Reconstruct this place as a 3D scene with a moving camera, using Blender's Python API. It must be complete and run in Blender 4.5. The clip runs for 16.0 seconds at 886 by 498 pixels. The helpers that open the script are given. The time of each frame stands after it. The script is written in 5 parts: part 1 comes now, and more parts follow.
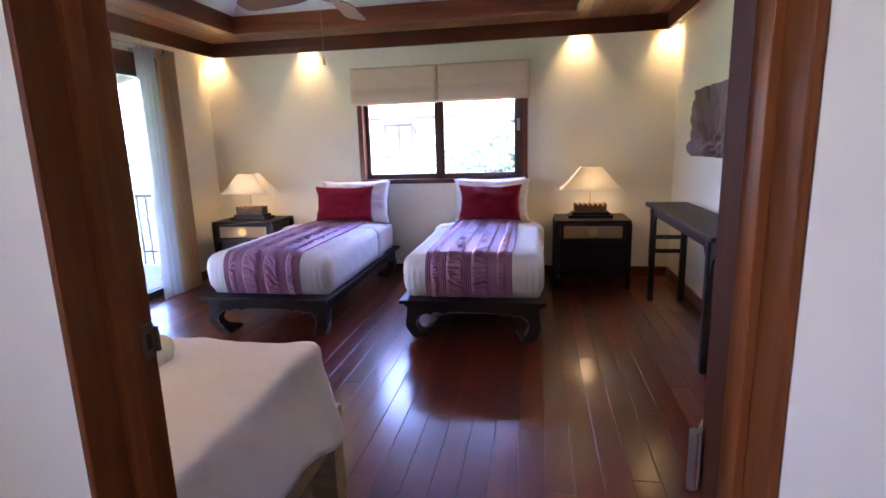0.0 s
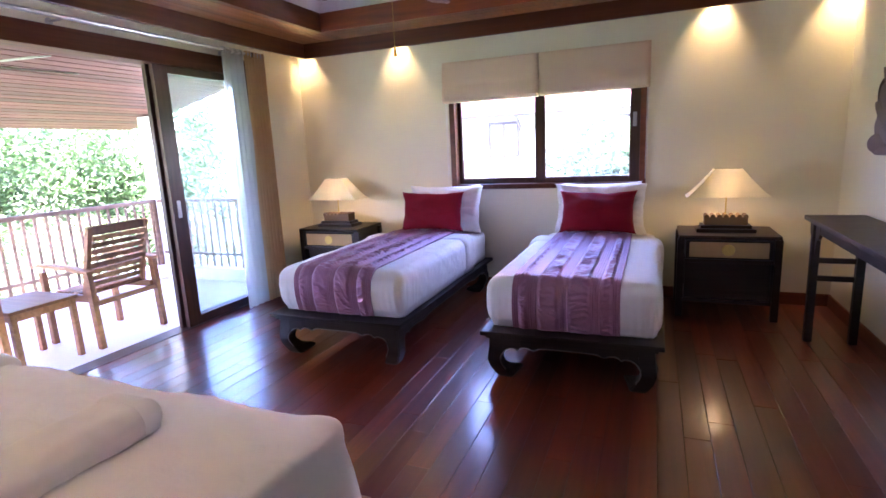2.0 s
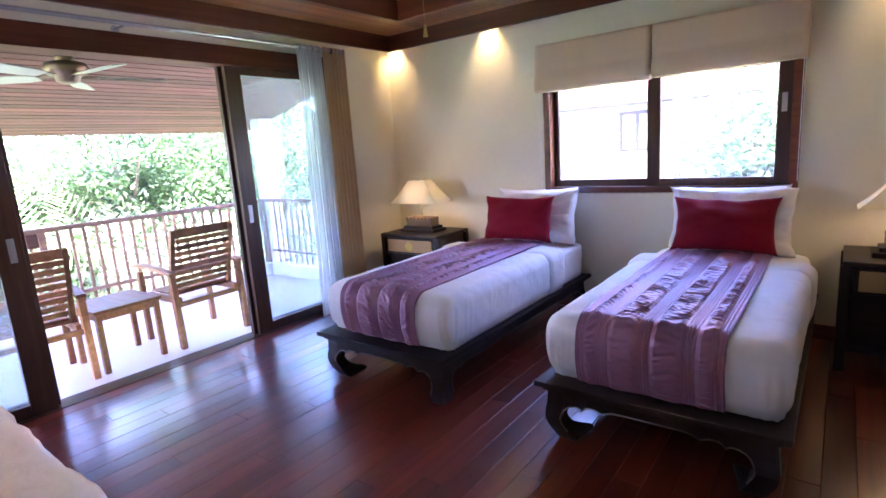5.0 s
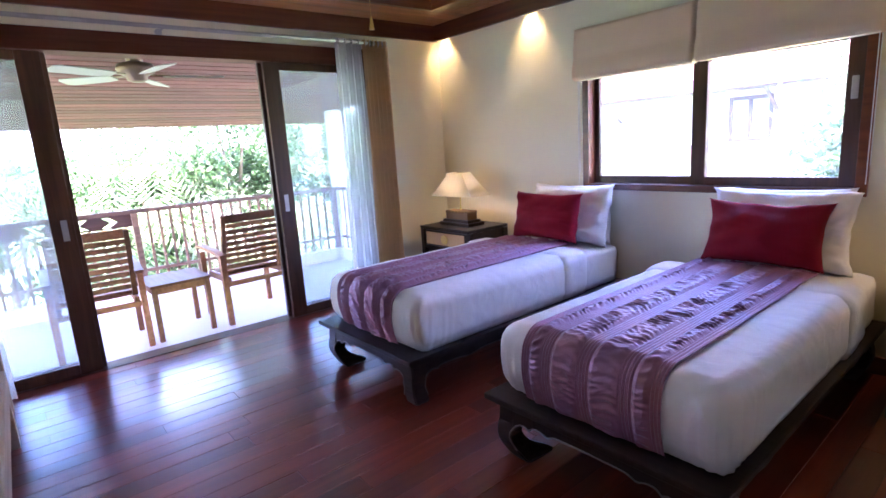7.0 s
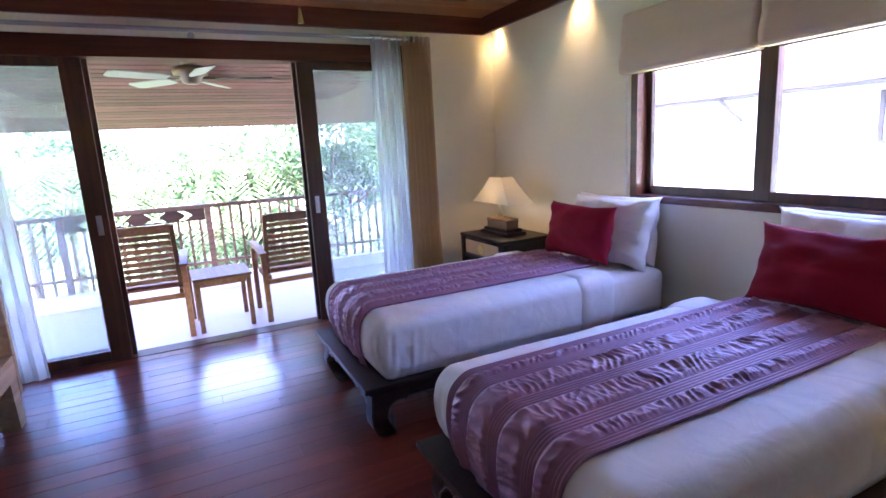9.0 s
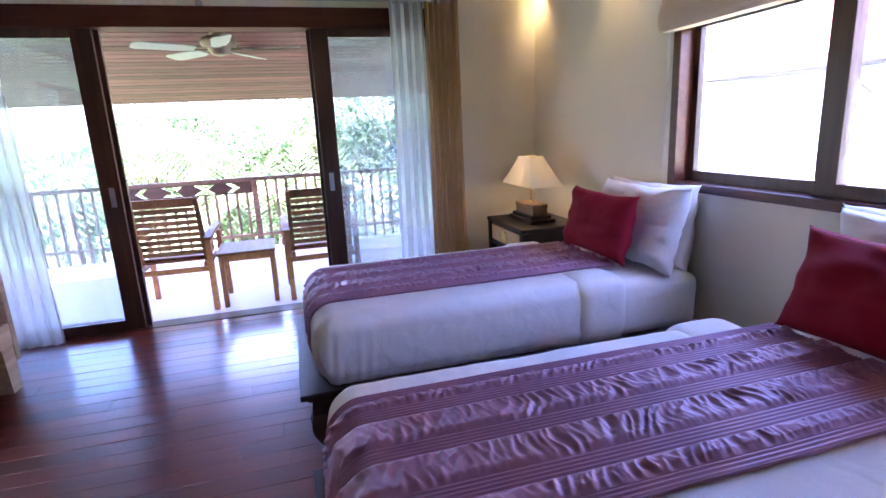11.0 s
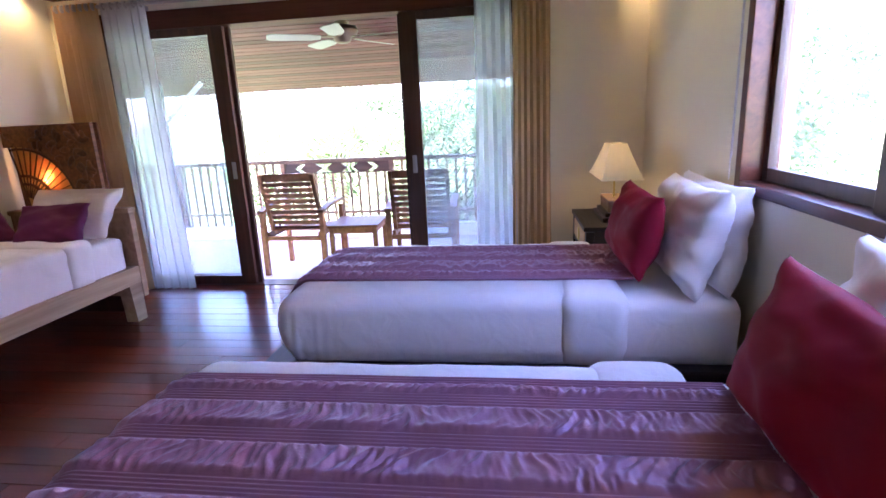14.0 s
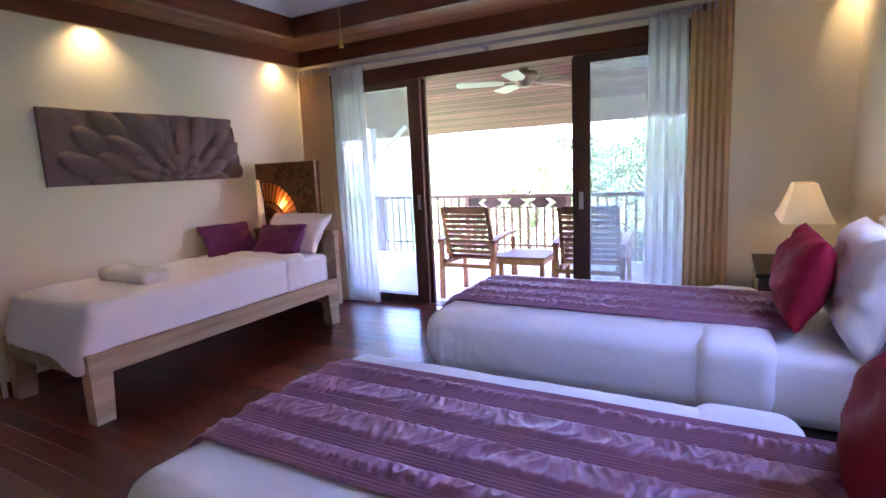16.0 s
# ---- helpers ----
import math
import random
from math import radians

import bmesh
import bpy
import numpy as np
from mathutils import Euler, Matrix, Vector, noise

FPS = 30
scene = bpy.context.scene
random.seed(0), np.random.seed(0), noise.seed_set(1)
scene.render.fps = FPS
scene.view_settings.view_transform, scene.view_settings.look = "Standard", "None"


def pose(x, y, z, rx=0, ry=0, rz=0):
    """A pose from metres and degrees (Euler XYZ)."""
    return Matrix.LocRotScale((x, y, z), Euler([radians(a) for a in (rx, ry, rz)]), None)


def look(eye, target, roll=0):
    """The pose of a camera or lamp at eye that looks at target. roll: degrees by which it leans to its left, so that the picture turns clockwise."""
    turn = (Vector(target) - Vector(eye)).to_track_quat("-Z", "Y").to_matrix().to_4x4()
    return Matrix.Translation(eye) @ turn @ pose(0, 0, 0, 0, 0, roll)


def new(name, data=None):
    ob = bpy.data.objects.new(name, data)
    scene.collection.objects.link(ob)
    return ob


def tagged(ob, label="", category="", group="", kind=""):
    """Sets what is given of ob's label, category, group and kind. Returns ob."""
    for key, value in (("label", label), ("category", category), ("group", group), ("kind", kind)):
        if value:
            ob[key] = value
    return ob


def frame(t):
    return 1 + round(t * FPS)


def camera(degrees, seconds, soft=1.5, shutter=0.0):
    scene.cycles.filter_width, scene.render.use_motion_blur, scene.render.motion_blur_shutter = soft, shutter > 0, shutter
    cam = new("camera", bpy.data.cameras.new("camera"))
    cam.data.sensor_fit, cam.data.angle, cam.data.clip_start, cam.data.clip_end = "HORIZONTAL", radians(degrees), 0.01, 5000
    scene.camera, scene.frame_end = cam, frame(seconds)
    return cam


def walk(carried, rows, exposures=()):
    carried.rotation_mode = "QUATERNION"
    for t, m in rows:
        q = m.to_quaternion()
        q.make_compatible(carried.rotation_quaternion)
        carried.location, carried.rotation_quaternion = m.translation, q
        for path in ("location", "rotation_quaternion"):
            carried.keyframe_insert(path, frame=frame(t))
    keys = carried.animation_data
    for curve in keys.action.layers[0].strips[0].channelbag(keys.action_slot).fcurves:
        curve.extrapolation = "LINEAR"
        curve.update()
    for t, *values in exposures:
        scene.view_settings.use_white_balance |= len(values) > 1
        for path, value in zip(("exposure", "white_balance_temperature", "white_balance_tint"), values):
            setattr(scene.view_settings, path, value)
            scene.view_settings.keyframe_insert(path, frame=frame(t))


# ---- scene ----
cam = camera(80.7, 16.0, soft=1.6)
PATH = [
    (0, (0.148, 0.253, 1.372), (-0.198, 2.184, 0.982), -1.7),
    (0.5, (0.182, 0.442, 1.377), (-0.271, 2.351, 0.988), -1.7),
    (1, (0.187, 0.586, 1.378), (-0.37, 2.468, 0.995), -2.0),
    (1.5, (0.168, 0.721, 1.387), (-0.484, 2.572, 1.006), -2.4),
    (2, (0.151, 0.859, 1.395), (-0.594, 2.675, 1.013), -2.7),
    (2.5, (0.134, 0.994, 1.401), (-0.696, 2.773, 1.02), -3.0),
    (3, (0.118, 1.126, 1.407), (-0.79, 2.868, 1.032), -3.1),
    (3.5, (0.118, 1.264, 1.403), (-0.865, 2.966, 1.035), -3.2),
    (4, (0.146, 1.392, 1.405), (-0.91, 3.049, 1.036), -3.3),
    (6.5, (0.666, 2.026, 1.412), (-0.772, 3.36, 1.021), -4.1),
    (7, (0.779, 2.205, 1.402), (-0.74, 3.444, 1.008), -3.7),
    (7.5, (0.862, 2.398, 1.389), (-0.733, 3.541, 1.004), -3.7),
    (8, (0.915, 2.604, 1.394), (-0.747, 3.651, 1.016), -4.0),
    (8.5, (0.932, 2.827, 1.394), (-0.791, 3.772, 1.023), -3.8),
    (9, (0.902, 2.999, 1.403), (-0.862, 3.861, 1.023), -3.2),
    (11.5, (0.753, 3.902, 1.362), (-1.145, 4.318, 0.889), -2.9),
    (12, (0.744, 4.091, 1.351), (-1.17, 4.402, 0.861), -2.9),
    (12.5, (0.737, 4.268, 1.347), (-1.19, 4.457, 0.849), -3.0),
    (13, (0.734, 4.456, 1.345), (-1.204, 4.491, 0.849), -3.3),
    (13.5, (0.725, 4.604, 1.335), (-1.212, 4.496, 0.85), -3.1),
    (14, (0.705, 4.752, 1.336), (-1.218, 4.485, 0.854), -2.7),
    (14.5, (0.686, 4.866, 1.341), (-1.206, 4.419, 0.873), -2.9),
    (15, (0.698, 4.954, 1.348), (-1.147, 4.313, 0.917), -3.0),
    (15.5, (0.771, 5.002, 1.328), (-1.018, 4.187, 0.959), -2.9),
    (16, (0.832, 5.031, 1.327), (-0.898, 4.078, 1.014), -2.7),
]
walk(cam, [(t, look(eye, target, roll)) for t, eye, target, roll in PATH],
     [(0.0, 5.54, 5650, 54), (2.0, 5.58, 5650, 54), (4.0, 5.4, 5560, 52), (7.0, 5.36, 5530, 52), (9.0, 5.0, 5450, 52), (13.0, 4.98, 5650, 55), (16.0, 5.06, 5650, 55)])

# ---- world, sun and lamps ----
SUN_DIR = Vector((0.45, -0.42, 0.79)).normalized()          # towards the sun
world = bpy.data.worlds.new("sky")
scene.world = world
world.use_nodes = True
wn = world.node_tree
sky = wn.nodes.new("ShaderNodeTexSky")
sky.sky_type = "NISHITA"
sky.sun_disc = False
sky.sun_elevation = math.asin(SUN_DIR.z)
sky.sun_rotation = math.atan2(SUN_DIR.x, SUN_DIR.y)
sky.air_density, sky.dust_density = 1.0, 2.0
wn.nodes["Background"].inputs["Strength"].default_value = 0.15
wn.links.new(sky.outputs["Color"], wn.nodes["Background"].inputs["Color"])

sun = bpy.data.lights.new("sun", "SUN")
sun.energy, sun.angle, sun.color = 5.0, radians(0.6), (1.0, 0.96, 0.88)
new("sun", sun).matrix_world = look(SUN_DIR * 40, (0, 0, 0))

WARM = (1.0, 0.76, 0.25)


def spot(x, y, z, tx, ty, tz, watts, degrees=95):
    d = bpy.data.lights.new("downlight_beam", "SPOT")
    d.energy, d.color, d.spot_size, d.spot_blend, d.shadow_soft_size = watts, WARM, radians(degrees), 0.9, 0.03
    new("downlight_beam", d).matrix_world = look((x, y, z), (tx, ty, tz))


def sky_panel(at, target, w, h, watts):
    d = bpy.data.lights.new("hall_fill_light", "AREA")
    d.shape, d.size, d.size_y, d.energy, d.color = "RECTANGLE", w, h, watts, (0.86, 0.93, 1.0)
    new("hall_fill_light", d).matrix_world = look(at, target)


# area lamp added as hall daylight, in an unseen wall gap behind the walker
sky_panel((-1.29, -0.55, 1.6), (0, -0.4, 1.4), 0.5, 0.8, 0.36)


def bulb(x, y, z, watts, colour=WARM, size=0.03):
    d = bpy.data.lights.new("bulb_light", "POINT")
    d.energy, d.color, d.shadow_soft_size = watts, colour, size
    new("bulb_light", d).matrix_world = pose(x, y, z)


# ---- the plan ----
XL, XR, YF, YB = -3.42, 1.48, 1.04, 5.73      # inner faces of the walls
WALL = 0.155
FX0, FX1, FY0, FY1 = -3.12, 1.30, 1.37, 5.44  # fascia ring
IX0, IX1, IY0, IY1 = -2.66, 0.52, 1.76, 5.06  # opening in the soffit
DOOR_L, DOOR_R, DOOR_H = -0.535, 0.432, 2.08    # entrance
SL0, SL1, SLH = 1.36, 4.98, 2.15              # sliding door opening along y
WX0, WX1, WZ0, WZ1 = -1.71, 0.08, 0.98, 1.92  # window opening
BED_DX = 1.53
GROUND = -3.2


# ---- materials ----
def material(name):
    m = bpy.data.materials.new(name)
    m.use_nodes = True
    return m, m.node_tree, m.node_tree.nodes["Principled BSDF"]


def coords(nt, scale=(1, 1, 1), rot=(0, 0, 0)):
    tc = nt.nodes.new("ShaderNodeTexCoord")
    mp = nt.nodes.new("ShaderNodeMapping")
    mp.inputs["Scale"].default_value = scale
    mp.inputs["Rotation"].default_value = rot
    nt.links.new(tc.outputs["Object"], mp.inputs["Vector"])
    return mp.outputs["Vector"]


def noise_tex(nt, vec, scale, detail=4.0, rough=0.55, distort=0.0):
    n = nt.nodes.new("ShaderNodeTexNoise")
    n.inputs["Scale"].default_value = scale
    n.inputs["Detail"].default_value = detail
    n.inputs["Roughness"].default_value = rough
    n.inputs["Distortion"].default_value = distort
    if vec is not None:
        nt.links.new(vec, n.inputs["Vector"])
    return n.outputs["Fac"]


def ramp(nt, fac, stops):
    r = nt.nodes.new("ShaderNodeValToRGB")
    el = r.color_ramp.elements
    while len(el) < len(stops):
        el.new(0.5)
    for e, (p, c) in zip(el, stops):
        e.position, e.color = p, (*c, 1)
    nt.links.new(fac, r.inputs["Fac"])
    return r.outputs["Color"]


def mixc(nt, fac, a, b, mode="MIX"):
    m = nt.nodes.new("ShaderNodeMix")
    m.data_type, m.blend_type = "RGBA", mode
    for sock, v in ((m.inputs[0], fac), (m.inputs[6], a), (m.inputs[7], b)):
        if isinstance(v, (int, float)):
            sock.default_value = v
        elif isinstance(v, tuple):
            sock.default_value = (*v, 1)
        else:
            nt.links.new(v, sock)
    return m.outputs[2]


def bump(nt, bsdf, height, strength, dist):
    b = nt.nodes.new("ShaderNodeBump")
    b.inputs["Strength"].default_value, b.inputs["Distance"].default_value = strength, dist
    nt.links.new(height, b.inputs["Height"])
    nt.links.new(b.outputs["Normal"], bsdf.inputs["Normal"])


def rough_range(nt, bsdf, fac, lo, hi):
    m = nt.nodes.new("ShaderNodeMapRange")
    m.inputs["To Min"].default_value, m.inputs["To Max"].default_value = lo, hi
    nt.links.new(fac, m.inputs["Value"])
    nt.links.new(m.outputs["Result"], bsdf.inputs["Roughness"])


def plaster(name, col, grain=60.0, rough=0.75):
    m, nt, b = material(name)
    v = coords(nt)
    big = noise_tex(nt, v, 1.3, 3)
    fine = noise_tex(nt, v, grain, 4)
    dark = tuple(c * 0.94 for c in col)
    nt.links.new(mixc(nt, big, dark, col), b.inputs["Base Color"])
    rough_range(nt, b, fine, rough - 0.08, rough + 0.1)
    bump(nt, b, fine, 0.12, 0.002)
    return m


def wood(name, dark, light, axis="Y", rough=0.35, coat=0.0, grain=1.0, per_object=True, spread=0.5, spec=0.35, relief=0.08, gloss=0.2, boards=False):
    """Grain along an axis of the object; boards: each board of one mesh has its own tone."""
    m, nt, b = material(name)
    sc = {"X": (1.2, 22, 22), "Y": (22, 1.2, 22), "Z": (22, 22, 1.2)}[axis]
    tc = nt.nodes.new("ShaderNodeTexCoord")
    mp = nt.nodes.new("ShaderNodeMapping")
    mp.inputs["Scale"].default_value = tuple(s * grain for s in sc)
    src = tc.outputs["Object"]
    own = (nt.nodes.new("ShaderNodeNewGeometry").outputs["Random Per Island"] if boards
           else nt.nodes.new("ShaderNodeObjectInfo").outputs["Random"])
    if per_object:
        add = nt.nodes.new("ShaderNodeVectorMath")
        add.operation = "ADD"
        mul = nt.nodes.new("ShaderNodeMath")
        mul.operation, mul.inputs[1].default_value = "MULTIPLY", 37.0
        nt.links.new(own, mul.inputs[0])
        nt.links.new(src, add.inputs[0])
        nt.links.new(mul.outputs[0], add.inputs[1])
        src = add.outputs[0]
    nt.links.new(src, mp.inputs["Vector"])
    g = noise_tex(nt, mp.outputs["Vector"], 1.0, 6, 0.6, 0.6)
    fine = noise_tex(nt, mp.outputs["Vector"], 5.0, 3, 0.6)
    col = ramp(nt, g, [(0.28, dark), (0.72, light)])
    if per_object:
        shade = nt.nodes.new("ShaderNodeMapRange")
        shade.inputs["To Min"].default_value, shade.inputs["To Max"].default_value = 1.0 - spread, 1.0 + spread * 0.6
        nt.links.new(own, shade.inputs["Value"])
        col = mixc(nt, 1.0, col, shade.outputs["Result"], "MULTIPLY")
    nt.links.new(col, b.inputs["Base Color"])
    rough_range(nt, b, fine, rough * 0.8, rough * 1.25)
    b.inputs["Coat Weight"].default_value = coat
    b.inputs["Specular IOR Level"].default_value = spec
    b.inputs["Coat Roughness"].default_value = gloss
    bump(nt, b, fine, relief, 0.002)
    return m


def fabric(name, col, rough=0.85, weave=900.0, sheen=0.2, wrinkle=0.0, sheen_tint=(1, 1, 1), spec=0.5):
    m, nt, b = material(name)
    v = coords(nt)
    big = noise_tex(nt, v, 3.0, 3)
    w = noise_tex(nt, v, weave, 1)
    nt.links.new(mixc(nt, big, tuple(c * 0.93 for c in col), col), b.inputs["Base Color"])
    b.inputs["Roughness"].default_value = rough
    b.inputs["Sheen Weight"].default_value = sheen
    b.inputs["Specular IOR Level"].default_value = spec
    b.inputs["Sheen Tint"].default_value = (*sheen_tint, 1)
    if wrinkle:
        wr = noise_tex(nt, v, 9.0, 4, 0.5, 0.8)
        bump(nt, b, mixc(nt, 0.04, wr, w), wrinkle, 0.02)
    else:
        bump(nt, b, w, 0.1, 0.001)
    return m


def metal(name, col, rough=0.3):
    m, nt, b = material(name)
    n = noise_tex(nt, coords(nt), 40, 3)
    b.inputs["Metallic"].default_value = 1.0
    nt.links.new(mixc(nt, n, tuple(c * 0.8 for c in col), col), b.inputs["Base Color"])
    rough_range(nt, b, n, rough * 0.7, rough * 1.3)
    return m


def glass(name, haze=0.03, tint=(0.955, 0.97, 0.965)):
    m, nt, b = material(name)
    out = nt.nodes["Material Output"]
    tr = nt.nodes.new("ShaderNodeBsdfTransparent")
    tr.inputs["Color"].default_value = (*tint, 1)
    gl = nt.nodes.new("ShaderNodeBsdfGlossy")
    gl.inputs["Roughness"].default_value = 0.02
    mx = nt.nodes.new("ShaderNodeMixShader")
    mx.inputs[0].default_value = 0.045
    nt.links.new(tr.outputs[0], mx.inputs[1])
    nt.links.new(gl.outputs[0], mx.inputs[2])
    # pale haze put into the glass as a translucent layer, uneven in spots
    haze_layer = nt.nodes.new("ShaderNodeBsdfTranslucent")
    haze_layer.inputs["Color"].default_value = (0.80, 0.87, 0.92, 1)
    spots = noise_tex(nt, coords(nt), 2.0, 3)
    film = nt.nodes.new("ShaderNodeMapRange")
    film.inputs["To Min"].default_value, film.inputs["To Max"].default_value = haze * 0.7, haze * 1.3
    nt.links.new(spots, film.inputs["Value"])
    m2 = nt.nodes.new("ShaderNodeMixShader")
    nt.links.new(film.outputs["Result"], m2.inputs[0])
    nt.links.new(mx.outputs[0], m2.inputs[1])
    nt.links.new(haze_layer.outputs[0], m2.inputs[2])
    nt.links.new(m2.outputs[0], out.inputs["Surface"])
    return m


def sheer(name, col, clear=0.35, through_light=0.5):
    m, nt, b = material(name)
    out = nt.nodes["Material Output"]
    df = nt.nodes.new("ShaderNodeBsdfDiffuse")
    tl = nt.nodes.new("ShaderNodeBsdfTranslucent")
    tr = nt.nodes.new("ShaderNodeBsdfTransparent")
    w = noise_tex(nt, coords(nt, (1, 1, 0.2)), 30, 3)
    c = mixc(nt, w, tuple(x * 0.9 for x in col), col)
    for n in (df, tl):
        nt.links.new(c, n.inputs["Color"])
    m1, m2 = nt.nodes.new("ShaderNodeMixShader"), nt.nodes.new("ShaderNodeMixShader")
    m1.inputs[0].default_value, m2.inputs[0].default_value = through_light, clear
    nt.links.new(df.outputs[0], m1.inputs[1])
    nt.links.new(tl.outputs[0], m1.inputs[2])
    nt.links.new(m1.outputs[0], m2.inputs[1])
    nt.links.new(tr.outputs[0], m2.inputs[2])
    nt.links.new(m2.outputs[0], out.inputs["Surface"])
    return m


def glow(name, col, strength):
    m, nt, b = material(name)
    b.inputs["Emission Color"].default_value = (*col, 1)
    b.inputs["Emission Strength"].default_value = strength
    b.inputs["Base Color"].default_value = (*col, 1)
    return m


def foliage(name, a, c):
    m, nt, b = material(name)
    out = nt.nodes["Material Output"]
    geo = nt.nodes.new("ShaderNodeNewGeometry")
    col = mixc(nt, geo.outputs["Random Per Island"], a, c)
    nt.links.new(col, b.inputs["Base Color"])
    b.inputs["Roughness"].default_value = 0.45
    tl = nt.nodes.new("ShaderNodeBsdfTranslucent")
    nt.links.new(col, tl.inputs["Color"])
    mx = nt.nodes.new("ShaderNodeMixShader")
    mx.inputs[0].default_value = 0.45
    nt.links.new(b.outputs[0], mx.inputs[1])
    nt.links.new(tl.outputs[0], mx.inputs[2])
    nt.links.new(mx.outputs[0], out.inputs["Surface"])
    return m


def satin(name, col, tint):
    m, nt, b = material(name)
    v = coords(nt)
    thread = noise_tex(nt, coords(nt, (1, 0.05, 1)), 700, 2)
    big = noise_tex(nt, v, 6, 3)
    nt.links.new(mixc(nt, big, tuple(c * 0.8 for c in col), col), b.inputs["Base Color"])
    b.inputs["Roughness"].default_value = 0.48
    b.inputs["Metallic"].default_value = 0.2
    b.inputs["Specular Tint"].default_value = (*tint, 1)
    b.inputs["Sheen Weight"].default_value = 0.5
    b.inputs["Sheen Tint"].default_value = (*tint, 1)
    b.inputs["Sheen Roughness"].default_value = 0.35
    b.inputs["Coat Weight"].default_value = 0.24
    b.inputs["Coat Roughness"].default_value = 0.38
    b.inputs["Coat IOR"].default_value = 1.55
    bump(nt, b, mixc(nt, 0.8, noise_tex(nt, coords(nt, (6, 1.5, 6)), 9, 4, 0.55, 1.2), thread), 0.25, 0.006)
    return m


M_WALL = plaster("cream_wall_paint", (0.85, 0.805, 0.63))
M_CEIL = plaster("white_ceiling_paint", (0.80, 0.80, 0.82))
M_HALL = plaster("white_hall_paint", (0.70, 0.69, 0.60))
M_FLOOR = wood("dark_floor_boards", (0.120, 0.0160, 0.0050), (0.205, 0.0330, 0.0100), "Y", 0.34, 1.0, 0.8, True, 0.35, 0.3, 0.010, 0.17)
M_FLOOR.node_tree.nodes["Principled BSDF"].inputs["Coat IOR"].default_value = 1.44
M_GAP = plaster("dark_joint", (0.022, 0.007, 0.004))
M_TRIM = wood("red_brown_trim", (0.10, 0.023, 0.008), (0.22, 0.058, 0.019), "X", 0.33, 0.15)
M_TRIM_Y = wood("red_brown_trim_lengthwise", (0.10, 0.023, 0.008), (0.22, 0.058, 0.019), "Y", 0.33, 0.15)
M_JAMB = wood("orange_brown_jamb", (0.145, 0.038, 0.008), (0.26, 0.078, 0.016), "Z", 0.45, 0.0, 1.0, True, 0.2, 0.2)
M_LEAF = wood("door_leaf_wood", (0.06, 0.020, 0.008), (0.12, 0.042, 0.015), "Z", 0.45, 0.0, 1.0, True, 0.2, 0.2)
M_DARKFRAME = wood("dark_frame_wood", (0.045, 0.022, 0.014), (0.10, 0.045, 0.026), "Z", 0.38, 0.1)
M_HEAD = wood("dark_head_beam_wood", (0.060, 0.021, 0.011), (0.12, 0.040, 0.020), "Y", 0.6, 0.0, spec=0.12)
M_SOFFIT = wood("honey_soffit_boards", (0.20, 0.070, 0.022), (0.42, 0.17, 0.06), "Y", 0.35, 0.2, boards=True)
M_BLACKWOOD = wood("black_stained_wood", (0.010, 0.0055, 0.0045), (0.030, 0.016, 0.011), "X", 0.42, 0.0)
# paler than the black wood it runs along
M_BEAD = wood("pale_beading", (0.10, 0.085, 0.08), (0.30, 0.26, 0.24), "X", 0.35)
M_TEAK = wood("teak", (0.22, 0.09, 0.035), (0.42, 0.19, 0.08), "X", 0.45, 0.0)
M_PALE = wood("pale_limed_wood", (0.30, 0.20, 0.105), (0.55, 0.41, 0.25), "X", 0.6, 0.0, 0.7, True, 0.15)
M_BALCEIL = wood("balcony_ceiling_boards", (0.085, 0.030, 0.026), (0.18, 0.062, 0.050), "Y", 0.55, 0.0, 1, True, 0.5, 0.25, boards=True)
M_CARVED = wood("carved_brown_wood", (0.10, 0.04, 0.014), (0.26, 0.11, 0.035), "X", 0.45, 0.0, 1.6)
M_SHEET = fabric("white_cotton", (0.87, 0.87, 0.88), 0.85, 900, 0.25, 0.35)
M_PILLOW = fabric("white_pillow_cotton", (0.84, 0.83, 0.83), 0.85, 900, 0.15, 0.3)
M_TOWEL = fabric("white_towelling", (0.84, 0.83, 0.82), 0.95, 250, 0.4)
M_RED = fabric("maroon_silk", (0.23, 0.012, 0.024), 0.65, 1200, 0.0, 0.0, (1.0, 0.45, 0.6), 0.06)
M_PURPLE = fabric("plum_silk", (0.15, 0.026, 0.10), 0.6, 1200, 0.0, 0.15, (0.9, 0.5, 0.9), 0.22)
M_RUNNER = satin("mauve_satin", (0.39, 0.180, 0.260), (0.62, 0.63, 1.0))
M_BLIND = fabric("tan_linen", (0.80, 0.60, 0.42), 0.9, 500, 0.1)
M_DRAPE = sheer("beige_drape", (0.70, 0.49, 0.27), 0.0, 0.25)
M_SHEER = sheer("white_voile", (0.82, 0.85, 0.84), 0.24, 0.5)
M_SHADE = sheer("cream_lamp_paper", (0.82, 0.76, 0.52), 0.0, 0.24)
M_AMBER = sheer("amber_lamp_paper", (0.80, 0.50, 0.16), 0.0, 0.75)
M_LAMPBASE = fabric("dark_carved_bamboo", (0.20, 0.12, 0.05), 0.6, 260, 0.0)
M_STEEL = metal("brushed_steel", (0.55, 0.55, 0.56), 0.35)
M_BRONZE = metal("antique_bronze", (0.20, 0.15, 0.10), 0.5)
M_BRASS = metal("brass_disc", (0.75, 0.58, 0.18), 0.35)
M_GLASS = glass("clear_glass")
M_DOORGLASS = glass("hazy_tinted_door_glass", 0.065, (0.84, 0.885, 0.90))
M_RATTAN = fabric("woven_bamboo", (0.52, 0.34, 0.15), 0.6, 260, 0.0)
